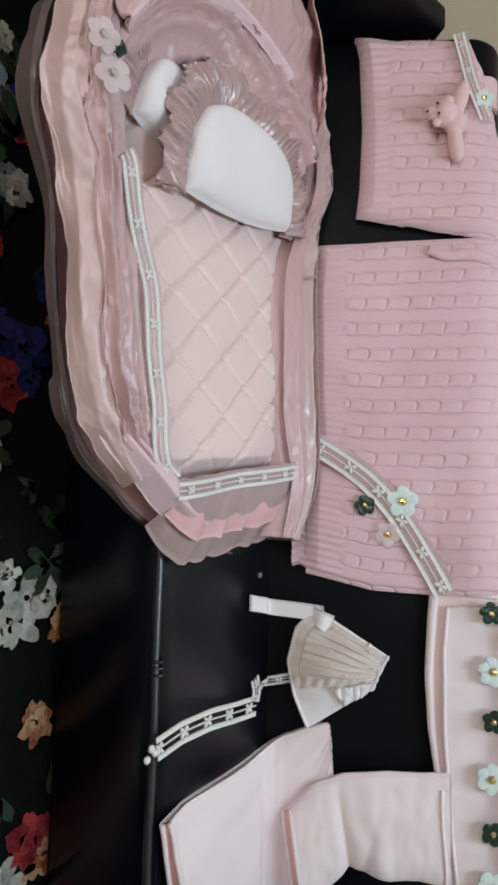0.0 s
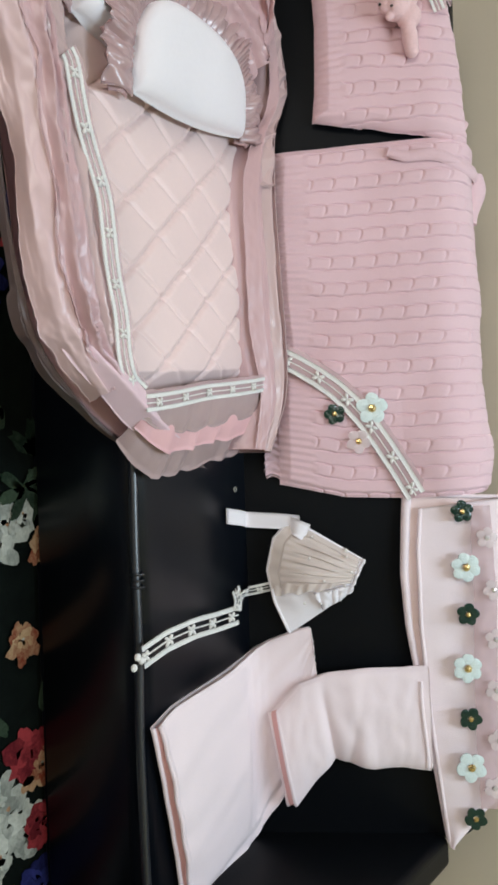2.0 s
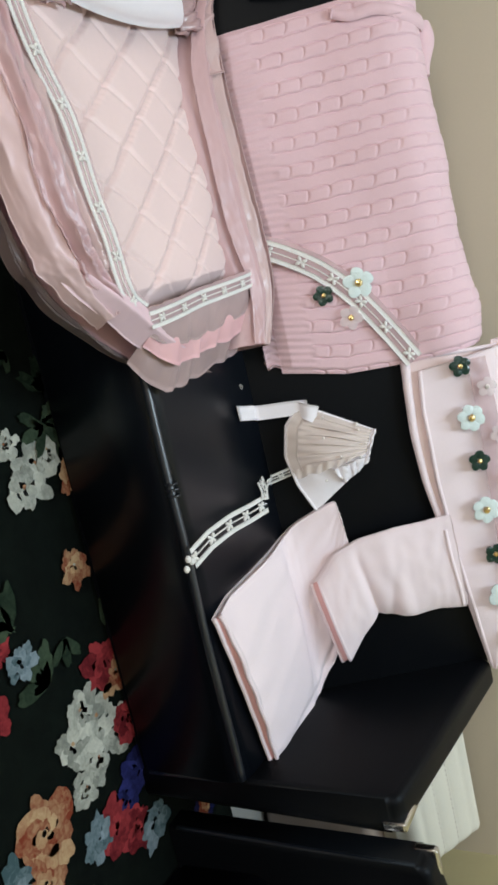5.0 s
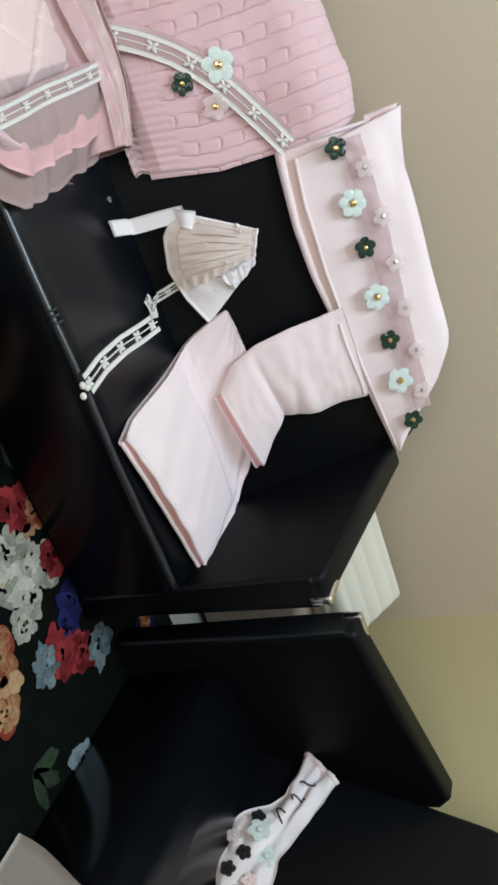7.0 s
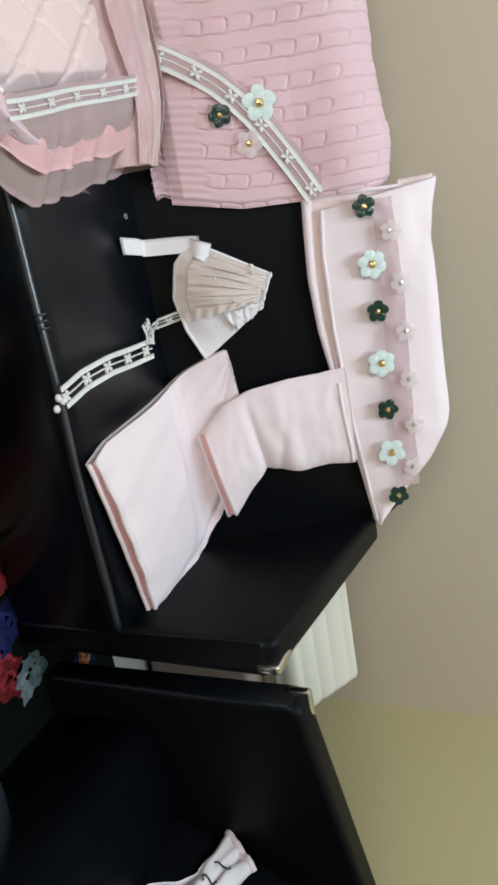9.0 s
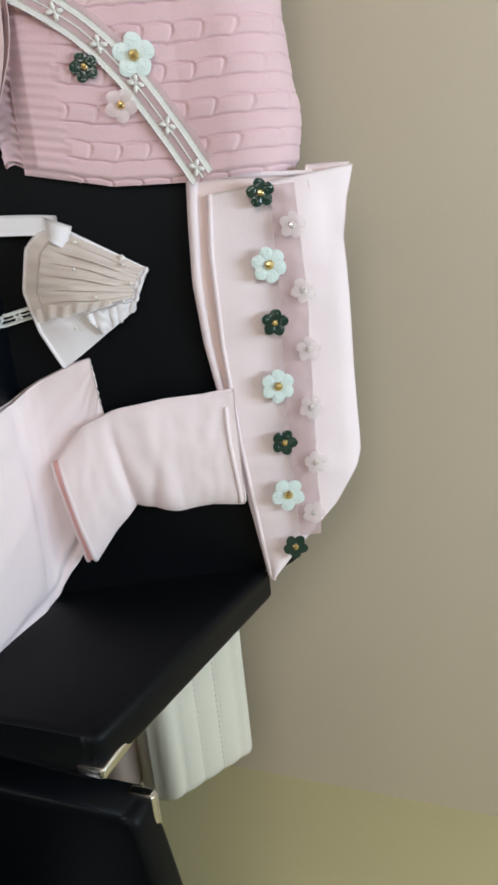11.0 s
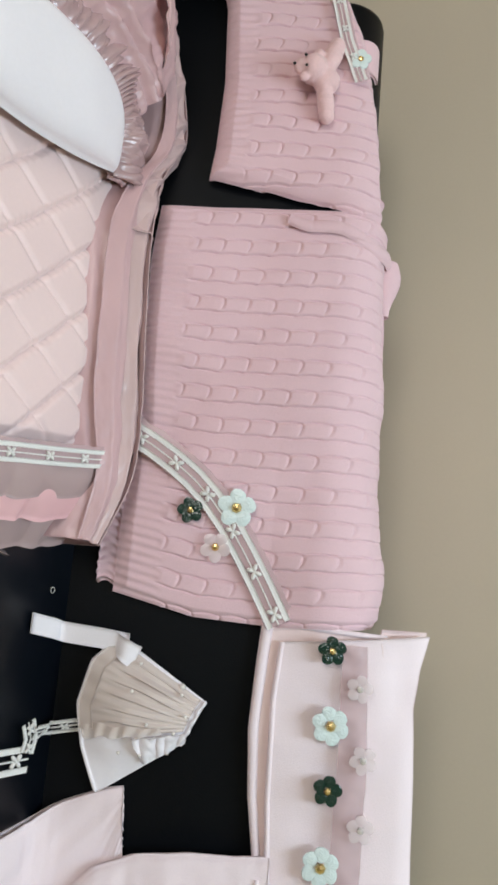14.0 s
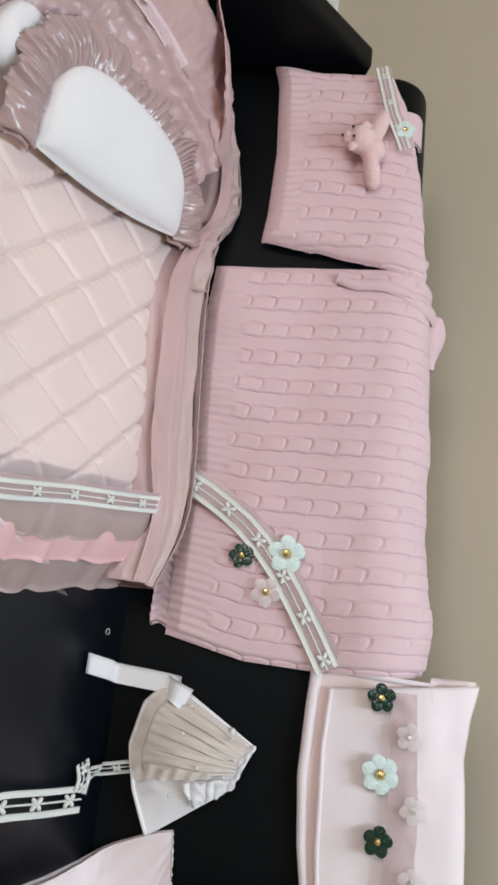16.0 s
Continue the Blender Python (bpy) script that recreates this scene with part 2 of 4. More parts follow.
def front_wall():
    """The wall behind the camera, with the window opening through it."""
    x0, x1 = WINDOW_X - WINDOW_W / 2, WINDOW_X + WINDOW_W / 2
    z0, z1 = WINDOW_Z - WINDOW_H / 2, WINDOW_Z + WINDOW_H / 2
    bm = bmesh.new()
    y0, y1 = FRONT_Y - 0.12, FRONT_Y
    box(bm, (LEFT_X, y0, FLOOR - 0.1), (x0, y1, CEIL))
    box(bm, (x1, y0, FLOOR - 0.1), (WALL_X, y1, CEIL))
    box(bm, (x0, y0, FLOOR - 0.1), (x1, y1, z0))
    box(bm, (x0, y0, z1), (x1, y1, CEIL))
    tagged(part("wall_south", bm, M["wall"], None, "", False), "plain beige painted wall with a window opening", "wall", "", "structure")


front_wall()


# ---------------------------------------------------------------- sofas
BACK_Y, SEAT_Z = 0.955, 0.42
S0, TOP_R = 0.300, 0.060
SLOPE, OUT = Vector((0, 0.4472, 0.8944)), Vector((0, -0.8944, 0.4472))


def on_back(x, s, d=0.0):
    """A point of the sofa's back: s metres up the slope from the seat, over the rounded top and down behind, d metres off the leather; below 0 it runs forward over the seat."""
    base = Vector((x, BACK_Y, SEAT_Z))
    if s < 0:
        k = min(1.0, -s / 0.03)
        n = (OUT * (1 - k) + Vector((0, 0, 1)) * k).normalized()
        return base + Vector((0, s, 0)) + n * d
    if s <= S0:
        return base + SLOPE * s + OUT * d
    c = base + SLOPE * S0 - OUT * TOP_R
    a = min((s - S0) / TOP_R, radians(150))
    n = OUT * math.cos(a) + SLOPE * math.sin(a)
    p = c + n * (TOP_R + d)
    over = s - S0 - TOP_R * radians(150)
    return p + Vector((0, 0.05, -1)).normalized() * over if over > 0 else p


def sofa(name, label, length, seat_in, seat_depth, back_s0, m, arm_front_z=0.645, arm_back_z=0.69, arm=0.05, first_drop=0.0, plates=(1,), seam=None, roll=0.028, back_x=(0.0, 0.0)):
    """A black leather sofa. Its own axes: x along the seat from the inner face of the first arm, y back from the fronts of the arms, z up."""
    root = thing(name, label, "sofa", "black leather sofa set")
    back_y = seat_in + seat_depth
    bm = bmesh.new()
    box(bm, (-arm * 0.5, seat_in + 0.02, FLOOR), (length + arm * 0.5, back_y + 0.18, 0.32), 0.008)
    part("base", bm, M["leather"], root)
    # seat cushion, rounded front edge, slight crown
    prof = [(back_y + 0.12, 0.26), (seat_in + 0.012, 0.235)] + arc(seat_in + 0.004 + roll, SEAT_Z - 0.002 - roll, roll, 180, 90, 9) + [(seat_in + seat_depth * 0.5, SEAT_Z + 0.003), (back_y + 0.12, SEAT_Z)]
    ob = part("seat_cushion", extrude_profile(prof, 0.002, length - 0.002), M["leather_matte"] if seam is not None else M["leather_seat"], root)
    if seam is not None:
        v, f = tube([(x, seat_in + 0.010 + 0.003 * ripple(x, 1.7, 0, 5), SEAT_Z - 0.010 + 0.002 * ripple(x, 4.2, 0, 7)) for x in np.linspace(0.004, length - 0.004, 90)], 0.0062, 10)
        mesh_part("piping", v, f, M["leather_shiny"], root, "glossy leather piping")
    if seam is not None:
        chunks = [tube([(seam + o, seat_in + 0.010 + 0.0075 * math.cos(w), SEAT_Z - 0.007 + 0.0085 * math.sin(w)) for w in np.linspace(0, 6.28, 14)], 0.0018, 5) for o in (-0.008, 0.0, 0.009)]
        v, f = joined(chunks)
        mesh_part("seam_knot", v, f, M["leather_shiny"], root)
    # back, reclined, with a rolled top
    e = back_y + 0.4472 * back_s0, SEAT_Z + 0.8944 * back_s0
    cy, cz = e[0] + 0.8944 * TOP_R, e[1] - 0.4472 * TOP_R
    prof = [(back_y - 0.02, SEAT_Z - 0.04), (back_y, SEAT_Z)] + arc(cy, cz, TOP_R, 153.4, 0, 14) + [(cy + TOP_R + 0.01, FLOOR + 0.05), (back_y + 0.05, FLOOR + 0.05)]
    part("backrest", extrude_profile(prof, back_x[0], length + back_x[1], 0.012, 3), M["leather"], root)
    # arms: slabs with softly rounded edges, top falling forward
    for k, (x0, x1) in enumerate(((-arm, 0.0), (length, length + arm))):
        front_z, back_z = (arm_front_z - first_drop, arm_back_z - first_drop * 0.5) if k == 0 else (arm_front_z, arm_back_z)
        prof = [(0.0, FLOOR), (0.0, front_z - 0.02)] + arc(0.02, front_z - 0.02, 0.02, 180, 92, 4) + [(back_y + 0.125, back_z), (back_y + 0.145, back_z - 0.02), (back_y + 0.15, FLOOR)]
        ob = part("armrest", extrude_profile(prof, x0, x1, 0.012, 4), M["leather"], root)
        if k in plates:
            outer = x1 - 0.010 if k else x0 + 0.010
            bm = bmesh.new()
            box(bm, (outer - 0.0065, -0.002, arm_front_z - 0.006), (outer + 0.0065, 0.095, arm_front_z + 0.003), 0.0025, 2)
            box(bm, (outer - 0.0065, -0.003, arm_front_z - 0.030), (outer + 0.0060, 0.010, arm_front_z + 0.001), 0.0025, 2)
            part("corner_plate", bm, M["chrome"], ob, "bright chrome corner trim")
            v, f = tube([(x0 + 0.006 if k else x1 - 0.006, 0.004, z) for z in np.linspace(FLOOR + 0.02, arm_front_z - 0.03, 12)], 0.004, 8)
            mesh_part("piping", v, f, M["leather_shiny"], ob)
    for x in (0.03, length - 0.03):
        for y in (seat_in + 0.06, back_y + 0.1):
            bm = bmesh.new()
            box(bm, (x - 0.02, y - 0.02, FLOOR - 0.006), (x + 0.02, y + 0.02, FLOOR + 0.01), 0.003)
            part("foot", bm, M["chrome"], root)
    root.matrix_world = m
    return root


A_X0, A_Y0, A_LEN = -0.860, 0.70, 1.428
sofa("leather_sofa", "black leather sofa with chrome corner plates, covered with baby clothes", A_LEN, -0.014, 0.269, S0, pose(A_X0, A_Y0, 0), arm_back_z=0.692, seam=0.983, back_x=(0.012, 0.012), first_drop=0.075)
sofa("leather_sofa", "black leather sofa with rolled seat edge by the ochre wall", 1.40, 0.055, 0.18, 0.385, pose(0.69, 0.725, 0, 0, 0, -90), arm_front_z=0.655, arm_back_z=0.715, plates=(0,), roll=0.060)


# ---------------------------------------------------------------- rug, corner things
def painted(name, dark, light, streak=90.0):
    """A printed petal colour: two tones brushed together in fine uneven strokes."""
    mat = bpy.data.materials.new(name)
    mat.use_nodes = True
    n, link = mat.node_tree.nodes, mat.node_tree.links.new
    n["Principled BSDF"].inputs["Roughness"].default_value = 0.9
    n["Principled BSDF"].inputs["Specular IOR Level"].default_value = 0.08
    co = n.new("ShaderNodeTexCoord")
    broad, fine = n.new("ShaderNodeTexNoise"), n.new("ShaderNodeTexNoise")
    broad.inputs["Scale"].default_value, broad.inputs["Detail"].default_value = 26, 4
    fine.inputs["Scale"].default_value, fine.inputs["Detail"].default_value, fine.inputs["Distortion"].default_value = streak, 5, 1.5
    for tex in (broad, fine):
        link(co.outputs["Object"], tex.inputs["Vector"])
    add = n.new("ShaderNodeMath")
    add.operation = "ADD"
    link(broad.outputs["Fac"], add.inputs[0])
    link(fine.outputs["Fac"], add.inputs[1])
    geo = n.new("ShaderNodeNewGeometry")
    shift = n.new("ShaderNodeMath")
    shift.operation = "MULTIPLY_ADD"
    shift.inputs[1].default_value = 0.75
    link(geo.outputs["Random Per Island"], shift.inputs[0])
    link(add.outputs[0], shift.inputs[2])
    ramp = n.new("ShaderNodeValToRGB")
    el = ramp.color_ramp.elements
    el[0].position, el[0].color, el[1].position, el[1].color = 0.48, (*dark, 1), 0.98, (*light, 1)
    half = n.new("ShaderNodeMath")
    half.operation = "MULTIPLY"
    half.inputs[1].default_value = 0.5
    link(shift.outputs[0], half.inputs[0])
    link(half.outputs[0], ramp.inputs[0])
    link(ramp.outputs[0], n["Principled BSDF"].inputs["Base Color"])
    return mat


PRINT = dict(
    ground=painted("dark_rug_ground", (0.0012, 0.0016, 0.0016), (0.0050, 0.0080, 0.0060), 40),
    leaf=painted("dark_leaf_print", (0.008, 0.016, 0.010), (0.050, 0.075, 0.045)),
    white=painted("white_petal_print", (0.20, 0.21, 0.18), (0.58, 0.58, 0.50)),
    orange=painted("orange_petal_print", (0.20, 0.04, 0.02), (0.52, 0.36, 0.20)),
    red=painted("red_petal_print", (0.10, 0.010, 0.014), (0.36, 0.045, 0.05)),
    navy=painted("navy_petal_print", (0.006, 0.007, 0.035), (0.03, 0.035, 0.16)),
    sage=painted("sage_petal_print", (0.05, 0.09, 0.10), (0.26, 0.32, 0.36)),
)
rug = thing("rug", "dark rug printed with large red, white and orange flowers", "rug")
cloth("rug_surface", lambda u, v: (-2.2 + 3.1 * u, -1.4 + 2.3 * v, FLOOR + 0.004 + 0.002 * ripple(u * 9, v * 9)), 60, 50, PRINT["ground"], rug, "", 0.011)


def printed_petal(cx, cy, turn, long, wide, level, seed):
    """One flat petal of the print with an uneven, notched outline."""
    v, f = [(cx, cy, level)], []
    k = 18
    for j in range(k):
        w = 2 * math.pi * j / k
        r = 1 + 0.42 * ripple(math.cos(w) * 1.7, math.sin(w) * 1.7, seed) + 0.25 * ripple(math.cos(w) * 5, math.sin(w) * 5, seed)
        a, b = long * (0.5 + 0.5 * math.cos(w) * r), wide * 0.5 * math.sin(w) * r
        v.append((cx + a * math.cos(turn) - b * math.sin(turn), cy + a * math.sin(turn) + b * math.cos(turn), level))
    f = [(0, 1 + j, 1 + (j + 1) % k) for j in range(k)]
    return v, f


def printed_flowers():
    rng = random.Random(12)
    blooms = [  # x, y, radius, kind
        (0.445, 0.640, 0.045, "white"), (0.490, 0.675, 0.042, "white"), (0.455, 0.585, 0.042, "white"), (0.500, 0.620, 0.036, "white"), (0.415, 0.615, 0.040, "white"),
        (0.520, 0.585, 0.030, "white"), (0.530, 0.500, 0.060, "orange"), (0.590, 0.480, 0.040, "orange"), (0.560, 0.690, 0.042, "navy"), (0.590, 0.655, 0.034, "navy"),
        (0.615, 0.620, 0.050, "red"), (0.640, 0.660, 0.036, "red"), (0.600, 0.580, 0.034, "sage"), (0.665, 0.700, 0.040, "sage"), (0.400, 0.700, 0.038, "orange"), (0.380, 0.680, 0.040, "red"),
        (0.700, 0.470, 0.040, "leaf"), (0.560, 0.430, 0.040, "sage"), (0.480, 0.700, 0.034, "red")]
    kinds = ["white"] * 4 + ["orange"] * 2 + ["red"] * 3 + ["navy"] * 3 + ["sage"] * 3 + ["leaf"] * 8
    for _ in range(1100):
        x, y = rng.uniform(-1.9, 0.85), rng.uniform(-1.3, 0.86)
        if not (0.36 < x < 0.76 and 0.40 < y < 0.75) and not (x > 0.55 and y < 0.45):
            blooms.append((x, y, rng.uniform(0.018, 0.044), rng.choice(kinds)))
    made = {}
    for n, (x, y, r, kind) in enumerate(blooms):
        level = FLOOR + 0.0072 + 0.0000040 * n
        turn = rng.uniform(0, 6.28)
        if kind == "leaf":
            for k in range(3):
                made.setdefault("leaf", []).append(printed_petal(x, y, turn + 0.8 * k, r * 1.5, r * 0.6, level, n + k * 0.3))
            continue
        rings = ((7, 1.05), (6, 0.75), (5, 0.42)) if kind in ("orange", "red") else ((6, 1.0), (4, 0.55))
        for q, (count, size) in enumerate(rings):
            for k in range(count):
                w = turn + q * 0.5 + 2 * math.pi * (k + rng.uniform(-0.15, 0.15)) / count
                made.setdefault(kind, []).append(printed_petal(x, y, w, r * size * rng.uniform(0.70, 1.20), r * size * rng.uniform(0.55, 0.95), level + 0.000001 * (k + 8 * q), n * 1.7 + k))
        if kind in ("white", "orange"):
            made.setdefault("orange" if kind == "white" else "white", []).append(printed_petal(x - r * 0.1, y, turn, r * 0.16, r * 0.14, level + 0.00002, n))
    for kind, chunks in made.items():
        v, f = joined(chunks)
        tagged(mesh_part("flower_print", v, f, PRINT[kind], rug), kind="stuff")


printed_flowers()

pouf = thing("stool", "low taupe satin stool standing in the corner", "stool")
bm = bmesh.new()
box(bm, (0.68, 1.0, FLOOR), (0.985, 1.28, 0.44), 0.02)
part("body", bm, M["taupe"], pouf)
bm = bmesh.new()
box(bm, (0.70, 1.02, FLOOR - 0.007), (0.965, 1.26, FLOOR + 0.01))
part("plinth", bm, M["dark"], pouf)

cushion = thing("cushion", "cream cushion with stitched ribs lying in the corner", "cushion")


def cream_top(u, v):
    x = 0.55 + 0.437 * u
    w = v * 0.19
    round_u, round_v = min(1, (1 - abs(2 * u - 1)) * 9), min(1, (1 - abs(2 * v - 1)) * 3.5)
    rib = 0.004 * abs(math.sin(math.pi * v * 5)) ** 0.5
    h = (0.035 + rib) * math.sqrt(max(0.0, round_u * (2 - round_u))) * math.sqrt(max(0.0, round_v * (2 - round_v)))
    return (x, 1.035 + 0.86 * w - 0.5 * h, 0.475 + 0.5 * w + 0.86 * h)


cloth("cover", cream_top, 60, 44, M["cream"], cushion, "", 0.012)
bm = bmesh.new()
box(bm, (0.56, 1.05, 0.435), (1.005, 1.19, 0.478), 0.015)
part("underside", bm, M["cream"], cushion)
chunks = []
for k in range(1, 5):
    for u in np.linspace(0.05, 0.95, 40):
        a, b = Vector(cream_top(u, k / 5)), Vector(cream_top(u + 0.012, k / 5))
        chunks.append(tube([a + Vector((0, 0, 0.001)), b + Vector((0, 0, 0.001))], 0.0008, 4))
v, f = joined(chunks)
tagged(mesh_part("stitching", v, f, M["taupe"], cushion), kind="stuff")

throw = thing("throw_blanket", "pale grey throw hanging over the front of the sofa seat", "blanket")


def throw_pt(u, v):
    """Up the front of the seat and over its edge, with a slanting side hem."""
    w = v * 0.40
    y = 0.400 - 0.40 * w + 0.10 * max(0.0, w - 0.20) - 0.5 * u + 0.004 * math.sin(w * 30)
    wave = 0.004 * ripple(u * 8, v * 5, 3)
    if w < 0.18:
        return (0.728 + 0.002 * wave, y, FLOOR + 0.012 + w)
    if w < 0.215:
        return (0.728 + (w - 0.18) * 0.45, y, FLOOR + 0.192 + (w - 0.18) * 0.85)
    return (0.744 + (w - 0.215), y, 0.437 + wave)


cloth("cloth", throw_pt, 30, 40, M["grey"], throw, "", 0.004)

socket = thing("wall_socket", "white plastic wall socket plate", "socket")
bm = bmesh.new()
box(bm, (-1.43, WALL_Y - 0.012, 0.335), (-1.345, WALL_Y, 0.42), 0.006)
part("plate", bm, M["plain_white"], socket)

# ---------------------------------------------------------------- trims shared by the clothes


def frame_of(points, normals):
    p = np.array([tuple(q) for q in points], float)
    n = np.array([tuple(q) for q in normals], float)
    t = np.gradient(p, axis=0)
    t /= np.linalg.norm(t, axis=1, keepdims=True)
    side = np.cross(n, t)
    side /= np.linalg.norm(side, axis=1, keepdims=True)
    return p, n, side, t


def lace_band(parent, points, normals, width, step=0.042, backing=None, cords=(-1, 0, 1)):
    """Openwork cotton lace along a line: looped edge cords, inner cords and small knotted flowers."""
    p, n, side, t = frame_of(points, normals)
    run = np.concatenate([[0], np.cumsum(np.linalg.norm(np.diff(p, axis=0), axis=1))])

    def at(d, off, lift):
        q = [np.interp(d, run, p[:, k]) + off * np.interp(d, run, side[:, k]) + lift * np.interp(d, run, n[:, k]) for k in range(3)]
        return q

    chunks = []
    long = run[-1]
    for c in cords:
        tape = width * 0.27 if abs(c) > 0.9 else width * 0.075
        scallop = 0.0007 if abs(c) > 0.9 else 0.0002
        chunks.append(sheet(lambda u, w: at(u * long, c * width * 0.42 + (w - 0.5) * tape + scallop * abs(math.sin(u * long / 0.0052 * math.pi)) * (1 if c > 0 else -1), 0.0022 + 0.0005 * math.sin(u * long / 0.0026 * 2 * math.pi)), max(10, int(long / 0.0013)), 4, 0.0014))
    d = step * 0.4
    while d < long:
        for a in range(4):
            w = math.pi * (a + 0.5) / 2
            petal = [at(min(long, max(0.0, d + r * width * 0.40 * math.cos(w))), r * width * 0.34 * math.sin(w), 0.0026) for r in (0.1, 0.45, 0.8, 1.0)]
            chunks.append(tube(petal, [width * k for k in (0.055, 0.110, 0.100, 0.05)], 6))
        chunks.append(ball(at(d, 0, 0.0030), width * 0.075, 0.5, 8, 4))
        d += step
    v, f = joined(chunks)
    lace = mesh_part("lace_trim", v, f, M["lace"], parent, "white openwork lace trim")
    if backing:
        def back_fn(u, v2):
            return at(u * long, (v2 - 0.42) * width * 1.42 + 0.003 * ripple(u * long * 60, v2), 0.0008)
        cloth("lace_backing", back_fn, max(10, int(long / 0.01)), 5, backing, lace)
    return lace


def flower(parent, place, normal, radius, petal_mat, bead_mat, label, turn=0.0, petals=5, name="sequin_flower"):
    """A sequinned flower: overlapping domed petals of tiny discs round a bead."""
    n = Vector(normal).normalized()
    a = n.cross(Vector((0.2, 0.1, 1))).normalized()
    b = n.cross(a)
    c0 = Vector(place)
    chunks = []
    for k in range(petals):
        w = turn + 2 * math.pi * k / petals
        cd = a * math.cos(w) + b * math.sin(w)
        cs = n.cross(cd)
        pr = radius * (0.40 if petals == 5 else 0.36)
        rows, seg = 5, 14
        v, f = [], []
        for i in range(rows + 1):
            for j in range(seg):
                ph = 2 * math.pi * j / seg
                rr = pr * i / rows * (1.0 + 0.05 * math.sin(3 * ph + k))
                h = 0.035 * radius * (1 - (i / rows) ** 2) + (0.00045 * noise.random() if petal_mat is not M["clear_pink"] else 0.0)
                q = c0 + cd * (radius * 0.60 + rr * math.cos(ph)) + cs * rr * math.sin(ph) * 1.05 + n * (h + 0.0012)
                v.append(tuple(q))
        for i in range(rows):
            for j in range(seg):
                f.append((i * seg + j, (i + 1) * seg + j, (i + 1) * seg + (j + 1) % seg, i * seg + (j + 1) % seg))
        # rim down to the cloth
        o = len(v)
        for j in range(seg):
            v.append(tuple(Vector(v[rows * seg + j]) - n * 0.0025))
        for j in range(seg):
            f.append((rows * seg + j, o + j, o + (j + 1) % seg, rows * seg + (j + 1) % seg))
        chunks.append((v, f))
    v, f = joined(chunks)
    fl = mesh_part(name, v, f, petal_mat, parent, label, False)
    bead = ball((0, 0, 0), radius * (0.27 if bead_mat is not M["crystal"] else 0.27), 0.55, 7, 4)
    rot = n.to_track_quat("Z", "Y").to_matrix()
    bv = [tuple(rot @ Vector(q) + c0 + n * radius * 0.16) for q in bead[0]]
    mesh_part("bead", bv, bead[1], bead_mat, fl, "", False)
    return fl

# ---------------------------------------------------------------- knitted blanket on the back of the sofa
PITCH = 0.0398


def knit_height(x, s, rib_to, x0):
    """Cable knit: ropes of oval links between flat bands, with a ribbed border."""
    q = (x - x0) / PITCH
    f = q - math.floor(q) - 0.5
    k = math.floor(q)
    w = min(1.0, max(0.0, (s - rib_to) / 0.010))
    wob = s / 0.034 + 0.41 * k + 0.05 * ripple(x * 40, s * 40, 3)
    # ropes: each link leans over the next, with a curled slanting tuck between them
    lean = wob + 0.40 * f + 1.6 * f * f
    part_of = lean - math.floor(lean)
    link = math.sin(math.pi * part_of)
    inside = max(0.0, 1 - (f / 0.25) ** 4) if abs(f) < 0.25 else 0.0
    cable = 0.0018 * inside * (0.25 + 0.75 * max(0.0, link) ** 0.4)
    groove = -0.0040 * math.exp(-((f - 0.255 + 0.03 * link) / 0.024) ** 2) * (0.65 + 0.35 * part_of)
    groove -= 0.0036 * math.exp(-((f + 0.235 + 0.045 * link) / 0.026) ** 2) * (0.35 + 0.65 * min(1.0, 1.4 * part_of))
    gap = min(part_of, 1 - part_of)
    groove -= 0.0030 * math.exp(-(gap / 0.040) ** 2) * inside * max(0.0, min(1.0, 0.62 - 2.6 * f))
    w *= 1.0 - 0.5 * min(1.0, max(0.0, (s - 0.33) / 0.05))
    rib_part = 1.0 if s < rib_to + 0.01 else 0.0
    ribs = 0.0008 * math.cos(2 * math.pi * x / 0.0114)
    return w * (cable + groove) + (1 - w) * ribs * rib_part


def lerp(x, table):
    return float(np.interp(x, [a for a, _ in table], [b for _, b in table]))


blanket = thing("knitted_blanket", "pink cable-knit baby blanket folded over the sofa back", "blanket")
BL_X0, BL_X1 = -0.497, 0.036


def blanket_pt(u, v, lift=0.0, low=0.0):
    s_lo = lerp(u, [(0, 0.066), (0.15, 0.060), (0.45, 0.064), (0.58, 0.070), (0.66, 0.060), (1, 0.058)]) + low
    s_hi = 0.50
    s = s_lo + (s_hi - s_lo) * v
    x = BL_X0 + (BL_X1 - BL_X0) * u
    tilt = lerp(s, [(0.06, 0.0), (0.2, -0.010), (0.36, -0.014), (0.5, -0.02)]) * (1 - u) + lerp(s, [(0.06, -0.018), (0.16, 0.004), (0.26, 0.008), (0.5, -0.004)]) * u
    bulge = 0.008 * ripple(x * 6, s * 7, 1.0) + 0.004 * ripple(x * 17, s * 13, 5.0)
    edge = min(1.0, min(v / 0.04, u / 0.02, (1 - u) / 0.02))
    right = lerp(u, [(0, 0.0), (0.5, 0.006), (0.7, 0.012), (0.9, 0.020), (1, 0.016)]) * min(1.0, max(0.0, (s - 0.25) / 0.1))
    d = 0.010 + lift + bulge + 0.007 * edge + right + knit_height(x, s, 0.108 + low, BL_X0)
    return on_back(x + tilt, s, d)


cloth("knit", blanket_pt, 620, 300, M["knit"], blanket, "", 0.006)
cloth("under_layer", lambda u, v: on_back(-0.12 + 0.125 * u - 0.004 * math.sin(9 * v), 0.036 + 0.06 * v, 0.008 + 0.0018 * math.cos(2 * math.pi * u * 0.125 / 0.0115) + 0.003 * ripple(u * 4, v * 3)), 60, 14, M["knit"], blanket, "", 0.006)


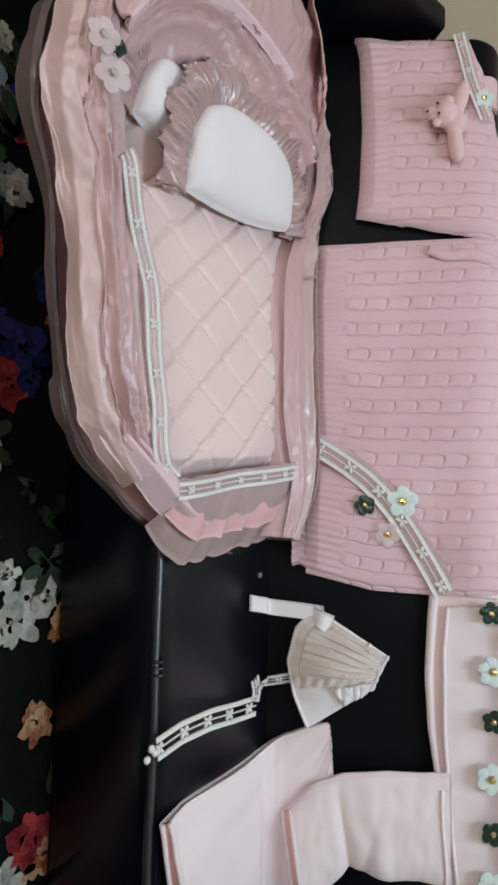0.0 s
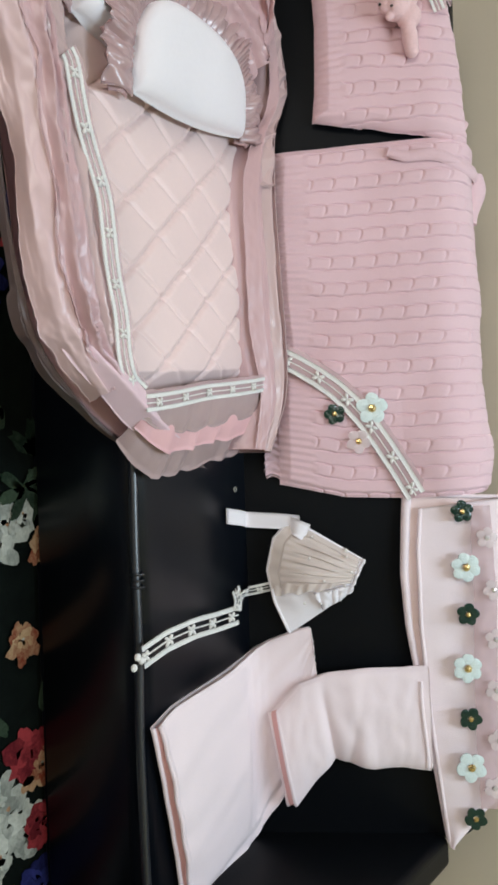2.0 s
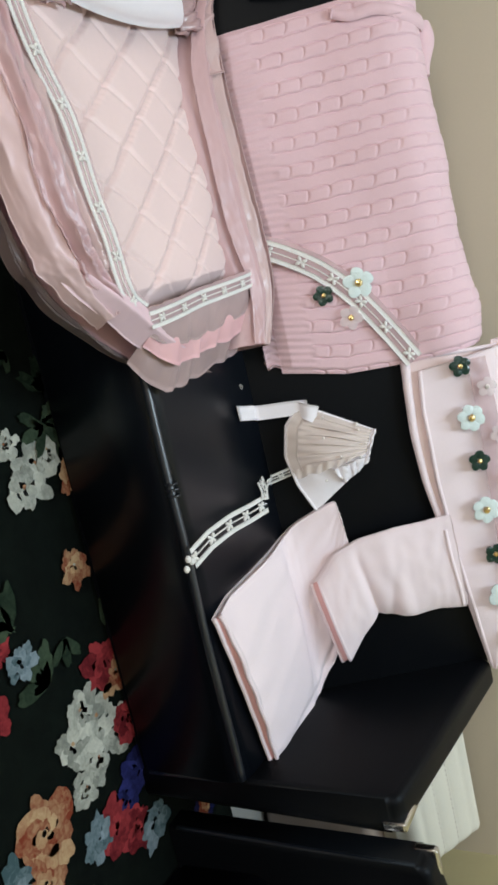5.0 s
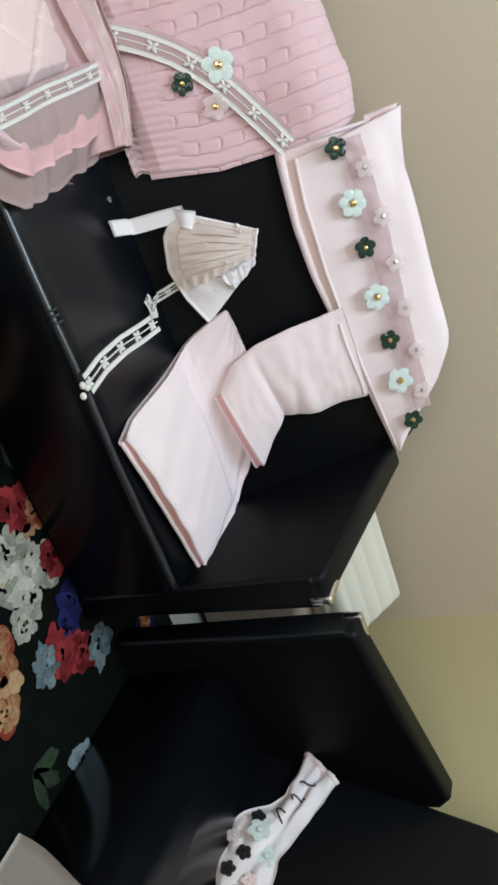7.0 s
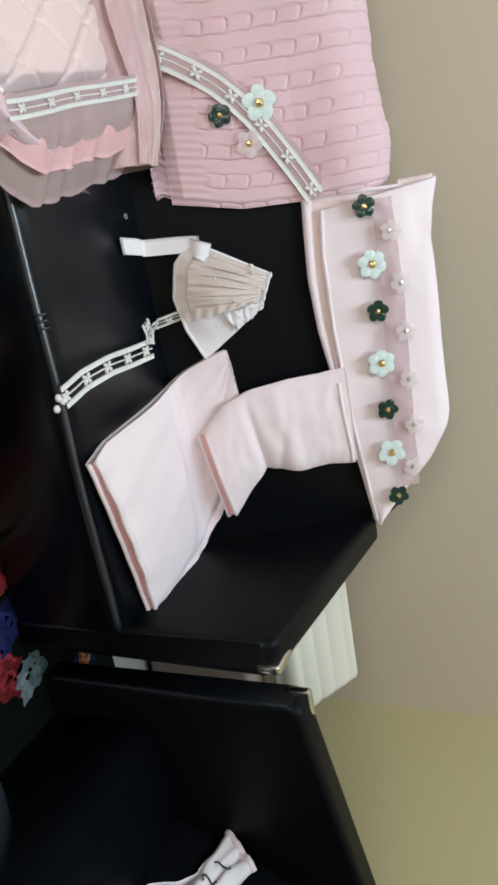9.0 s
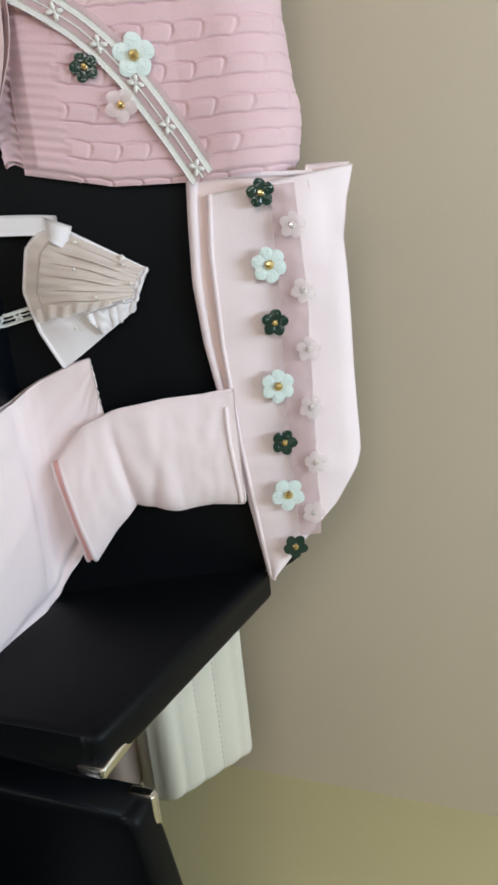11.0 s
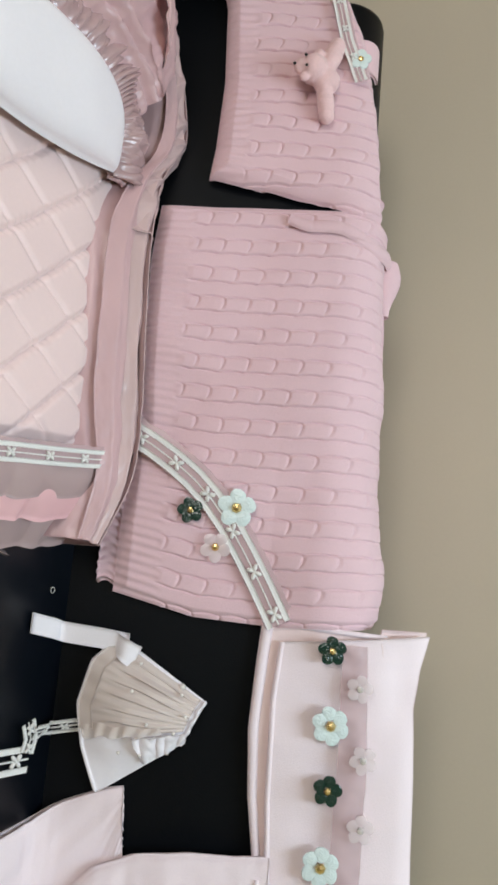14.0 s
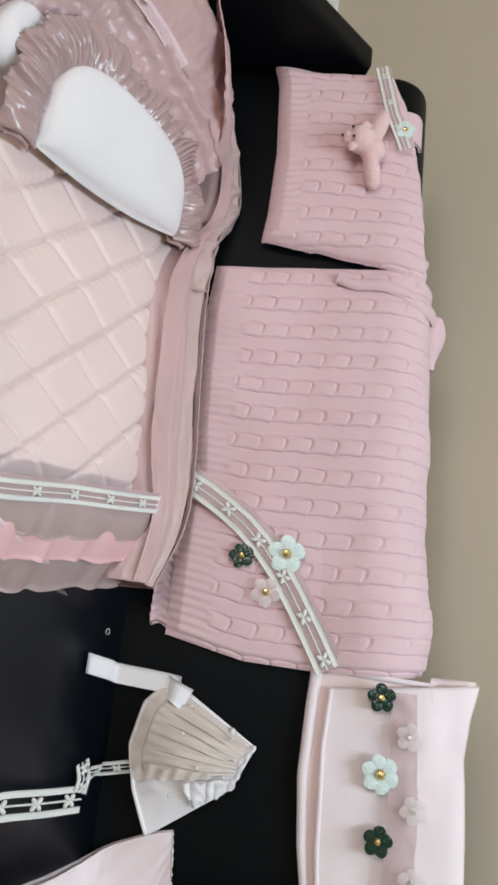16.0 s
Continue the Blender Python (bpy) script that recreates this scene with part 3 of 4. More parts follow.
def fold_pt(u, v):
    """The turned-over corner at the top of the blanket."""
    s = 0.24 + 0.19 * u
    a = (v - 0.5) * 2.6
    rad = 0.004 + 0.007 * u
    x = -0.487 + 0.035 * u + rad * math.sin(a) + 0.004 * math.sin(u * 14)
    return on_back(x, s, 0.020 + rad * 0.6 * math.cos(a) + knit_height(x, s, 0, BL_X0) * 0.4)


cloth("turned_corner", fold_pt, 60, 16, M["knit"], blanket, "", 0.004)


def loop_pt(u, v):
    a = -0.4 + 3.9 * v
    r = 0.020 + 0.006 * math.sin(u * 5)
    return on_back(-0.47 + 0.075 * u, 0.395 + 0.012 * u, 0.02) + SLOPE * (r * math.sin(a)) + OUT * (r * math.cos(a) * 0.8)


cloth("edge_loop", loop_pt, 24, 18, M["knit"], blanket, "", 0.003)
cloth("back_layer", lambda u, v: on_back(-0.42 + 0.40 * u, 0.355 + 0.03 * v, 0.004) + SLOPE * (0.004 + 0.014 * v * (1 + 0.3 * math.sin(u * 9))) + OUT * (-0.01), 60, 5, M["knit"], blanket, "", 0.004)

ARC = [(-0.186, 0.055), (-0.166, 0.092), (-0.149, 0.119), (-0.129, 0.146), (-0.106, 0.170), (-0.076, 0.195), (-0.043, 0.217), (-0.004, 0.241), (0.040, 0.266)]
tt = np.linspace(0, 1, 40)
ax = np.interp(tt, np.linspace(0, 1, len(ARC)), [a for a, _ in ARC])
asx = np.interp(tt, np.linspace(0, 1, len(ARC)), [b for _, b in ARC])
lace_band(blanket, [on_back(a, b, 0.0225) for a, b in zip(ax, asx)], [OUT] * 40, 0.0265, 0.056, M["organza_thin"])
flower(blanket, on_back(-0.089, 0.146, 0.024), OUT, 0.0165, M["green"], M["gold"], "dark green sequin flower", 0.5)
flower(blanket, on_back(-0.096, 0.203, 0.024), OUT, 0.0245, M["mint"], M["gold"], "mint sequin flower", 0.2)
flower(blanket, on_back(-0.046, 0.181, 0.024), OUT, 0.019, M["clear_pink"], M["gold"], "clear pink sequin flower", 0.9)

# ---------------------------------------------------------------- knitted hat with a plush bear
hat = thing("knitted_hat", "pink cable-knit baby hat with a small plush bear", "hat")
HX0 = -0.842


def hat_pt(u, v):
    x = (-0.842 + 0.300 * u) * (1 - v) + (-0.832 + 0.332 * u) * v
    lo = lerp(u, [(0, 0.119), (0.12, 0.128), (0.5, 0.134), (0.85, 0.131), (1, 0.126)])
    hi = lerp(u, [(0, 0.300), (0.2, 0.324), (0.55, 0.346), (0.8, 0.354), (1, 0.362)])
    s = lo + (hi - lo) * v
    edge = min(1.0, v / 0.10, (1 - v) / 0.06, u / 0.06, (1 - u) / 0.06)
    return on_back(x + 0.004 * ripple(u * 5, v * 4, 2), s, 0.010 + 0.018 * math.sqrt(max(0, edge)) + 0.005 * ripple(x * 8, s * 8, 9) + knit_height(x, s, 0.170, HX0))


cloth("knit", hat_pt, 420, 190, M["knit"], hat, "", 0.008)
cloth("cuff_corner", lambda u, v: on_back(-0.535 + 0.032 * u, 0.325 + 0.045 * v, 0.012 + 0.014 * math.sin(math.pi * v) * (1 - 0.5 * u) + 0.002 * math.cos(u * 12)), 14, 14, M["knit"], hat, "", 0.004)
cloth("cuff_corner", lambda u, v: on_back(-0.772 + 0.050 * u, 0.305 + 0.045 * v, 0.008 + 0.010 * math.sin(math.pi * v)), 14, 14, M["knit"], hat, "", 0.004)
pts = [on_back(x, s, 0.036) for x, s in zip(np.linspace(-0.828, -0.690, 20), np.linspace(0.280, 0.314, 20))]
lace_band(hat, pts, [OUT] * 20, 0.015, 0.045, M["organza_thin"])
flower(hat, on_back(-0.722, 0.312, 0.038), OUT, 0.015, M["mint"], M["gold"], "mint sequin flower", 0.1)


def bear_mesh():
    def blob(x, s, d, r, flat=1.0):
        c = on_back(x, s, d)
        v, f = ball((0, 0, 0), r, flat, 14, 9)
        rot = OUT.to_track_quat("Z", "Y").to_matrix()
        return [tuple(rot @ Vector(q) + c) for q in v], f
    pieces = [blob(-0.690, 0.256, 0.052, 0.020), blob(-0.690, 0.240, 0.056, 0.0115, 0.8), blob(-0.678, 0.274, 0.046, 0.019, 0.8), blob(-0.712, 0.262, 0.054, 0.0075, 0.7), blob(-0.672, 0.244, 0.060, 0.0065, 0.7)]
    for x0, s0, x1, s1, r in ((-0.700, 0.276, -0.736, 0.286, 0.0115), (-0.668, 0.272, -0.630, 0.278, 0.0105)):
        for w in np.linspace(0, 1, 6):
            pieces.append(blob(x0 + (x1 - x0) * w, s0 + (s1 - s0) * w, 0.048 - 0.008 * w, r * (1 + 0.15 * math.sin(3 * w))))
    return joined(pieces)


v, f = bear_mesh()
bear = mesh_part("plush_bear", v, f, M["plush"], hat, "small pink plush bear")
fuse = bear.modifiers.new("fuse", "REMESH")
fuse.mode, fuse.voxel_size, fuse.use_smooth_shade = "VOXEL", 0.0016, True
v, f = joined([ball(on_back(-0.698, 0.244, 0.070), 0.0022, 1, 6, 4), ball(on_back(-0.682, 0.246, 0.071), 0.0022, 1, 6, 4), ball(on_back(-0.690, 0.230, 0.062), 0.0022, 1, 6, 4)])
mesh_part("bear_eyes", v, f, M["dark"], hat)

# ---------------------------------------------------------------- folded band with sequin flowers along the top of the back
band = thing("jersey_wrap", "pale pink jersey wrap with sequin flowers over the sofa back", "baby wrap")
LEFT = [(0.038, 0.249), (0.087, 0.245), (0.162, 0.241), (0.239, 0.246), (0.345, 0.262), (0.487, 0.284), (0.578, 0.297)]
FOLD = [(0.038, 0.274), (0.058, 0.268), (0.126, 0.262), (0.241, 0.264), (0.379, 0.274), (0.534, 0.292), (0.578, 0.298)]
RIGHT = [(0.034, 0.450), (0.080, 0.437), (0.125, 0.430), (0.194, 0.432), (0.331, 0.434), (0.405, 0.436), (0.425, 0.430), (0.477, 0.397), (0.532, 0.344), (0.578, 0.302)]


def flat_back(x, s, d):
    """The plane of the back carried on past its rolled top."""
    return Vector((x, BACK_Y, SEAT_Z)) + SLOPE * s + OUT * d


def band_pt(u, v, low, d0, x_lo, x_hi=None, top=1.0):
    start = x_lo + ((x_lo if x_hi is None else x_hi) - x_lo) * v
    x = start + (0.578 - start) * u
    lo, hi = lerp(x, low), lerp(x, RIGHT)
    s = lo + max(0.002, (hi - lo) * top) * v
    slack = 0.009 * math.exp(-((s - 0.415) / 0.020) ** 2) * math.exp(-((x - 0.10) / 0.045) ** 2)
    puff = 0.006 * math.sin(math.pi * min(1, v * 1.02)) + 0.005 * ripple(x * 9, s * 11, 7) + 0.0025 * ripple(x * 26, s * 17, 2) - slack
    over = -0.6 * max(0.0, s - 0.41) ** 2 / 0.05
    return flat_back(x, s + 0.004, d0 + puff + over)


cloth("under_fold", lambda u, v: band_pt(u, v, LEFT, 0.010, 0.038, 0.046, 0.74), 90, 40, M["jersey_in"], band, "", 0.005)
cloth("top_fold", lambda u, v: band_pt(u, v, FOLD, 0.021, 0.060, 0.040), 140, 70, M["jersey"], band, "", 0.004)
cloth("back_fold", lambda u, v: band_pt(u, 0.70 + 0.30 * v, LEFT, 0.002, 0.036, 0.036), 90, 16, M["jersey_in"], band, "", 0.003)
v, f = tube([band_pt(u, 0.0, LEFT, 0.010, 0.038) for u in np.linspace(0, 1, 60)], [0.0075 * (1 - 0.6 * u) for u in np.linspace(0, 1, 60)], 10)
mesh_part("rolled_hem", v, f, M["jersey"], band)
v, f = tube([band_pt(u, 0.0, FOLD, 0.0195, 0.060) for u in np.linspace(0, 1, 60)], 0.0034, 8)
mesh_part("top_hem", v, f, M["jersey"], band)
v, f = tube([band_pt(0.0, w, LEFT, 0.010, 0.038, 0.046, 0.74) for w in np.linspace(0, 1, 30)], 0.0034, 8)
mesh_part("end_hem", v, f, M["jersey"], band)
cloth("inner_loop", lambda u, v: flat_back(0.046 + 0.022 * u, 0.388 + 0.012 * math.sin(math.pi * v) + 0.004 * u, 0.006 + 0.018 * v), 10, 10, M["jersey_in"], band, "", 0.002)
cloth("ribbon", lambda u, v: flat_back(0.056 + 0.455 * u, lerp(u, [(0, 0.343), (0.3, 0.344), (0.6, 0.341), (0.8, 0.342), (1, 0.345)]) + 0.0015 * ripple(u * 14, 3) + (0.029 + 0.006 * math.sin(math.pi * u)) * v, 0.0365 + 0.0022 * ripple(u * 24, v * 2, 4) + 0.0008 * math.sin(u * 70 + 2 * v)), 120, 8, M["organza_thin"], band, "sheer mauve ribbon")
for k, (x, s) in enumerate(((0.064, 0.331), (0.148, 0.334), (0.219, 0.335), (0.300, 0.332), (0.376, 0.334), (0.449, 0.333), (0.526, 0.337))):
    if k % 2:
        flower(band, flat_back(x, s, 0.0370), OUT, 0.0228, M["mint"], M["gold"], "mint sequin flower", 0.4 * k, 6 if k != 5 else 5)
    else:
        flower(band, flat_back(x, s, 0.0370), OUT, 0.0172, M["green"], M["gold"], "dark green sequin flower", 0.3 + 0.5 * k)
for k, (x, s) in enumerate(((0.104, 0.365), (0.182, 0.373), (0.256, 0.374), (0.332, 0.372), (0.407, 0.373), (0.478, 0.365))):
    flower(band, flat_back(x, s, 0.0405), OUT, 0.0160, M["clear_pink"], M["crystal"], "clear pink sequin flower", 0.7 * k)

# ---------------------------------------------------------------- leggings
pants = thing("baby_leggings", "pale pink jersey baby leggings spread over the sofa seat", "leggings")


def seat_back(x, y, d):
    """From the seat (y) up into the back: y past the crease runs up the slope."""
    s = y - BACK_Y
    return on_back(x, s, d)


def draped(x, y, d):
    """As seat_back, but bridging the crease in a soft curve."""
    return (seat_back(x, y - 0.030, d) + seat_back(x, y - 0.012, d) + seat_back(x, y + 0.012, d) + seat_back(x, y + 0.030, d)) / 4


def edge_of(table):
    k = np.linspace(0, 1, len(table))
    return lambda v: (float(np.interp(v, k, [a for a, _ in table])), float(np.interp(v, k, [b for _, b in table])))


A_LEFT = edge_of([(0.316, 0.702), (0.302, 0.748), (0.296, 0.810), (0.291, 0.880), (0.284, 0.935), (0.264, 0.985), (0.247, 1.030), (0.242, 1.054)])
A_RIGHT = edge_of([(0.576, 0.757), (0.590, 0.790), (0.592, 0.840), (0.580, 0.905), (0.562, 0.950), (0.520, 0.995), (0.440, 1.045), (0.322, 1.062)])


def leg_a(u, v, d, fat=1.0):
    """v from the cuff at the seat's edge to the top on the back; u across."""
    (x0, y0), (x1, y1) = A_LEFT(v), A_RIGHT(v)
    x, y = x0 + (x1 - x0) * u, y0 + (y1 - y0) * u
    body = 0.017 * fat * math.sqrt(max(0.0, math.sin(math.pi * min(1.0, max(0.0, u))))) * (0.55 + 0.45 * math.sin(math.pi * min(1.0, 0.15 + v)))
    wrinkle = 0.004 * ripple(u * 3, v * 4, 2) + 0.0025 * ripple(u * 9 + v * 4, v * 4, 6)
    seamed = 0.006 * math.exp(-((u - 0.93 - 0.02 * math.sin(v * 14)) / 0.030) ** 2) * min(1.0, v * 4)
    return draped(x, y, d + body + (wrinkle - seamed) * fat)


cloth("leg", lambda u, v: leg_a(u, 0.030 + 0.97 * v - 0.010 * (1 - v) * math.sin(math.pi * u), 0.012), 60, 70, M["jersey"], pants, "", 0.003)
cloth("leg_underside", lambda u, v: leg_a(u * 1.01 - 0.005, v * 0.985, 0.004, 0.25), 40, 50, M["jersey"], pants, "", 0.003)
cloth("cuff_lining", lambda u, v: leg_a(u, 0.004 + 0.050 * v, 0.0075 + 0.004 * v, 0.25 + 0.45 * v), 50, 8, M["jersey_deep"], pants, "deeper pink inside of the cuff", 0.001)
for v0, d, fat, r in ((0.022, 0.012, 0.85, 0.0034), (0.002, 0.005, 0.25, 0.0034)):
    v, f = tube([leg_a(u, v0 - (0.008 * math.sin(math.pi * u) if v0 > 0.01 else 0.0), d, fat) for u in np.linspace(0.0, 1, 50)], r, 8)
    mesh_part("cuff_hem", v, f, M["jersey"], pants)

B_UP = edge_of([(0.300, 0.275), (0.303, 0.235), (0.303, 0.185), (0.309, 0.125), (0.325, 0.080), (0.366, 0.042)])
B_LOW = edge_of([(0.456, 0.275), (0.450, 0.232), (0.452, 0.190), (0.440, 0.130), (0.468, 0.100), (0.510, 0.066)])


def leg_b(u, v, d, fat=1.0):
    (x0, s0), (x1, s1) = B_UP(v), B_LOW(v)
    body = 0.016 * fat * math.sqrt(max(0.0, math.sin(math.pi * u)))
    crease = -0.010 * math.exp(-((v - 0.60 - 0.07 * (1 - u)) / 0.040) ** 2) * u ** 0.7 + 0.006 * math.exp(-((v - 0.49 + 0.05 * u) / 0.045) ** 2) * (0.3 + 0.7 * u)
    crease -= 0.005 * math.exp(-((v - 0.42 - 0.10 * u) / 0.03) ** 2) * u
    return on_back(x0 + (x1 - x0) * u, s0 + (s1 - s0) * u, d + body + crease * fat + 0.010 * v ** 3 + 0.003 * ripple(u * 3, v * 4, 8) + 0.0012 * ripple(u * 5, v * 15, 3))


CUFF = SLOPE * -0.010 + Vector((0.002, 0, 0))
cloth("leg", lambda u, v: leg_b(u, v * 0.985, 0.026), 60, 80, M["jersey"], pants, "", 0.003)
cloth("leg_underside", lambda u, v: leg_b(u, v, 0.016, 0.3) + CUFF * v, 40, 50, M["jersey"], pants, "", 0.003)
cloth("cuff_lining", lambda u, v: leg_b(u, 0.975, 0.025).lerp(leg_b(u, 1.0, 0.017, 0.3) + CUFF, v), 40, 8, M["jersey_deep"], pants, "deeper pink inside of the cuff", 0.001)
for k, (d, fat) in enumerate(((0.026, 1.0), (0.0165, 0.3))):
    v, f = tube([leg_b(u, 0.988 if k == 0 else 1.0, d, fat) + (CUFF if k else Vector((0, 0, 0))) for u in np.linspace(0.0, 1, 40)], 0.0032, 8)
    mesh_part("cuff_hem", v, f, M["jersey"], pants)
for v0, d in ((0.060, 0.029), (0.035, 0.026)):
    v, f = tube([leg_b(u, v0 - 0.02 * u + 0.012 * math.sin(5 * u), d) for u in np.linspace(0.12, 0.98, 40)], 0.0030, 8)
    mesh_part("waist_hem", v, f, M["jersey"], pants)

# ---------------------------------------------------------------- bonnet with lace tie
bonnet = thing("baby_bonnet", "white baby bonnet with cream organza, pearls and lace tie", "bonnet")


def bonnet_pt(u, v, lift):
    """u from the strap's corner round to the low corner, v from the rim to the tip."""
    rim_x = lerp(u, [(0, 0.076), (0.1, 0.083), (0.25, 0.101), (0.5, 0.150), (0.75, 0.200), (1, 0.252)])
    rim_s = lerp(u, [(0, 0.084), (0.1, 0.062), (0.25, 0.045), (0.5, 0.034), (0.75, 0.044), (1, 0.066)])
    tip_x, tip_s = 0.139 + 0.050 * u, 0.187 - 0.025 * u
    x, s = rim_x + (tip_x - rim_x) * v, rim_s + (tip_s - rim_s) * v
    dome = 0.026 * math.sin(math.pi * min(1.0, 0.12 + 0.8 * v)) * math.sin(math.pi * u) ** 0.8 if 0 < u < 1 else 0.0
    return on_back(x, s, lift + dome + 0.002 * ripple(u * 6, v * 5, 3))


def pleated_pt(u, v):
    """Sheer organza laid in sharp overlapping pleats across the middle."""
    q = u * 6.5 + 0.25 * math.sin(4 * v) + 0.4 * ripple(u * 3, v * 2, 5)
    lap = (q % 1.0)
    held = math.exp(-((v - 0.56) / 0.30) ** 4) * min(1.0, u * 5) * min(1.0, (1 - u) * 6)
    fold = 0.0060 * held * (lap ** 1.6 if lap < 0.86 else (1 - lap) / 0.14)
    return bonnet_pt(0.02 + 0.64 * u, 0.04 + 0.90 * v, 0.0125) + OUT * (fold + 0.0006 * math.sin(u * 60))


cloth("shell", lambda u, v: bonnet_pt(u, v, 0.008), 70, 30, M["white_cotton"], bonnet, "", 0.003)
cloth("organza_layer", pleated_pt, 240, 40, M["organza_cream"], bonnet, "sheer cream pleated organza", 0.0005)
cloth("organza_hem", lambda u, v: bonnet_pt(0.60 + 0.09 * v + 0.012 * math.sin(u * 19), 0.03 + 0.72 * u, 0.0150 + 0.0016 * math.sin(u * 34 + 2 * v)), 90, 8, M["organza_cream"], bonnet)
cloth("rim_band", lambda u, v: bonnet_pt(u * 0.64, 0.005 + 0.13 * v, 0.0150 + 0.0008 * math.sin(u * 30)), 50, 6, M["organza_cream"], bonnet, "", 0.0008)
v, f = tube([bonnet_pt(u, 0.0, 0.009) for u in np.linspace(0, 1, 50)], 0.0022, 7)
mesh_part("rim", v, f, M["white_cotton"], bonnet)
v, f = tube([bonnet_pt(u, 0.98 + 0.006 * math.sin(u * 21), 0.010) for u in np.linspace(0, 1, 40)], [0.0022 + 0.0006 * math.sin(u * 30) for u in np.linspace(0, 1, 40)], 8)
mesh_part("gathered_tip", v, f, M["white_cotton"], bonnet)
cloth("gathered_strip", lambda u, v: bonnet_pt(0.70 + 0.26 * v, 0.50 + 0.47 * u + 0.05 * v, 0.0150 + 0.0022 * math.sin(u * 26 + 4 * v + 3 * ripple(u * 4, 1)) + 0.0022 * ripple(u * 9, v * 3)), 70, 14, M["white_cotton"], bonnet, "", 0.002)
PEARLS = ((0.06, 0.30), (0.10, 0.78), (0.30, 0.42), (0.55, 0.62), (0.66, 0.86), (0.80, 0.36), (0.86, 0.55), (0.36, 0.90))
v, f = joined([ball(bonnet_pt(a, b, 0.019), 0.0023, 1, 8, 5) for a, b in PEARLS] + [ball(bonnet_pt(0.02, 0.72, 0.014), 0.0042, 1, 8, 5), ball(bonnet_pt(0.97, 0.82, 0.012), 0.0036, 1, 8, 5)])
tagged(mesh_part("pearls", v, f, M["pearl"], bonnet), kind="stuff")
cloth("strap", lambda u, v: seat_back(0.048 + 0.020 * u + 0.024 * v + 0.002 * math.sin(u * 5), 0.892 + 0.150 * u, 0.006 + 0.010 * u + 0.003 * math.sin(u * 3)), 24, 6, M["white_cotton"], bonnet, "", 0.0025)
cloth("strap_fold", lambda u, v: seat_back(0.066 + 0.026 * v + 0.014 * u, 1.028 + 0.030 * u - 0.012 * v * u, 0.018 + 0.007 * math.sin(math.pi * u)), 12, 6, M["white_cotton"], bonnet, "", 0.002)
pts = [seat_back(lerp(w, [(0, 0.172), (0.5, 0.182), (1, 0.184)]), lerp(w, [(0, 1.010), (0.5, 0.960), (1, 0.915)]), 0.012) for w in np.linspace(0, 1, 16)]
lace_band(bonnet, pts, [OUT * 0.6 + Vector((0.5, 0, 0.6))] * 16, 0.016, 0.026)
pts = [seat_back(lerp(w, [(0, 0.172), (0.5, 0.190), (1, 0.206)]), lerp(w, [(0, 0.905), (0.5, 0.912), (1, 0.908)]), 0.009) for w in np.linspace(0, 1, 10)]
lace_band(bonnet, pts, [Vector((0, 0, 1))] * 10, 0.018, 0.022)
TIE = [(0.214, 0.915), (0.212, 0.860), (0.208, 0.800), (0.210, 0.735), (0.219, 0.685)]
pts = [seat_back(np.interp(w, np.linspace(0, 1, 5), [a for a, _ in TIE]), np.interp(w, np.linspace(0, 1, 5), [b for _, b in TIE]), 0.006) for w in np.linspace(0, 1, 24)]
lace_band(bonnet, pts, [Vector((0, 0, 1))] * 24, 0.026, 0.052)
v, f = joined([ball((0.216, 0.676, 0.426), 0.0055, 0.7, 8, 5), ball((0.229, 0.672, 0.423), 0.0055, 0.7, 8, 5), ball((0.222, 0.682, 0.427), 0.005, 0.7, 8, 5)])
mesh_part("tie_knot", v, f, M["lace"], bonnet)

# ---------------------------------------------------------------- printed baby top on the second sofa
top = thing("baby_romper", "white cotton baby romper printed with dark and mint flowers", "baby clothes")


def top_pt(u, v, lift=0.0):
    hi_y, hi_z = 0.690 - 0.30 * u, lerp(u, [(0, 0.552), (0.5, 0.500), (1, 0.496)])
    lo_y = lerp(u, [(0, 0.728), (0.25, 0.645), (0.42, 0.615), (0.58, 0.574), (1, 0.455)])
    lo_z = lerp(u, [(0, 0.494), (0.25, 0.482), (0.42, 0.448), (0.58, 0.414), (1, 0.418)])
    y, z = lo_y + (hi_y - lo_y) * v, lo_z + (hi_z - lo_z) * v
    fold = 0.010 * math.exp(-((v - 0.62 + 0.1 * math.sin(u * 9)) / 0.06) ** 2)
    return Vector((0.925 + 0.35 * (z - 0.42) - 0.012 * math.sin(math.pi * v) + fold + 0.010 * ripple(u * 7, v * 4, 6) - lift, y, z))


cloth("cloth", top_pt, 50, 16, M["white_cotton"], top, "", 0.004)
v, f = tube([top_pt(0.0, w) for w in np.linspace(0, 1, 10)], 0.005, 7)
mesh_part("neck_edge", v, f, M["jersey"], top)
cols = (M["dark"], M["mint"], M["clear_pink"], M["dark"], M["mint"], M["jersey_in"], M["dark"], M["clear_pink"], M["mint"])
for k, (u, w) in enumerate(((0.46, 0.30), (0.50, 0.55), (0.62, 0.20), (0.64, 0.46), (0.55, 0.76), (0.72, 0.70), (0.78, 0.30), (0.84, 0.55), (0.93, 0.30))):
    flower(top, top_pt(u, w, 0.002), (-1, 0, 0.35), 0.012 + 0.006 * (k % 3 == 1), cols[k], cols[k], "", 0.6 * k, 5, "printed_flower")
v, f = joined([tube([top_pt(a + 0.05 * w, 0.5 + 0.2 * math.sin(4 * w + a * 9), 0.003) for w in np.linspace(0, 1, 8)], 0.0014, 5) for a in (0.1, 0.2, 0.33)])
tagged(mesh_part("printed_stems", v, f, M["dark"], top), kind="stuff")

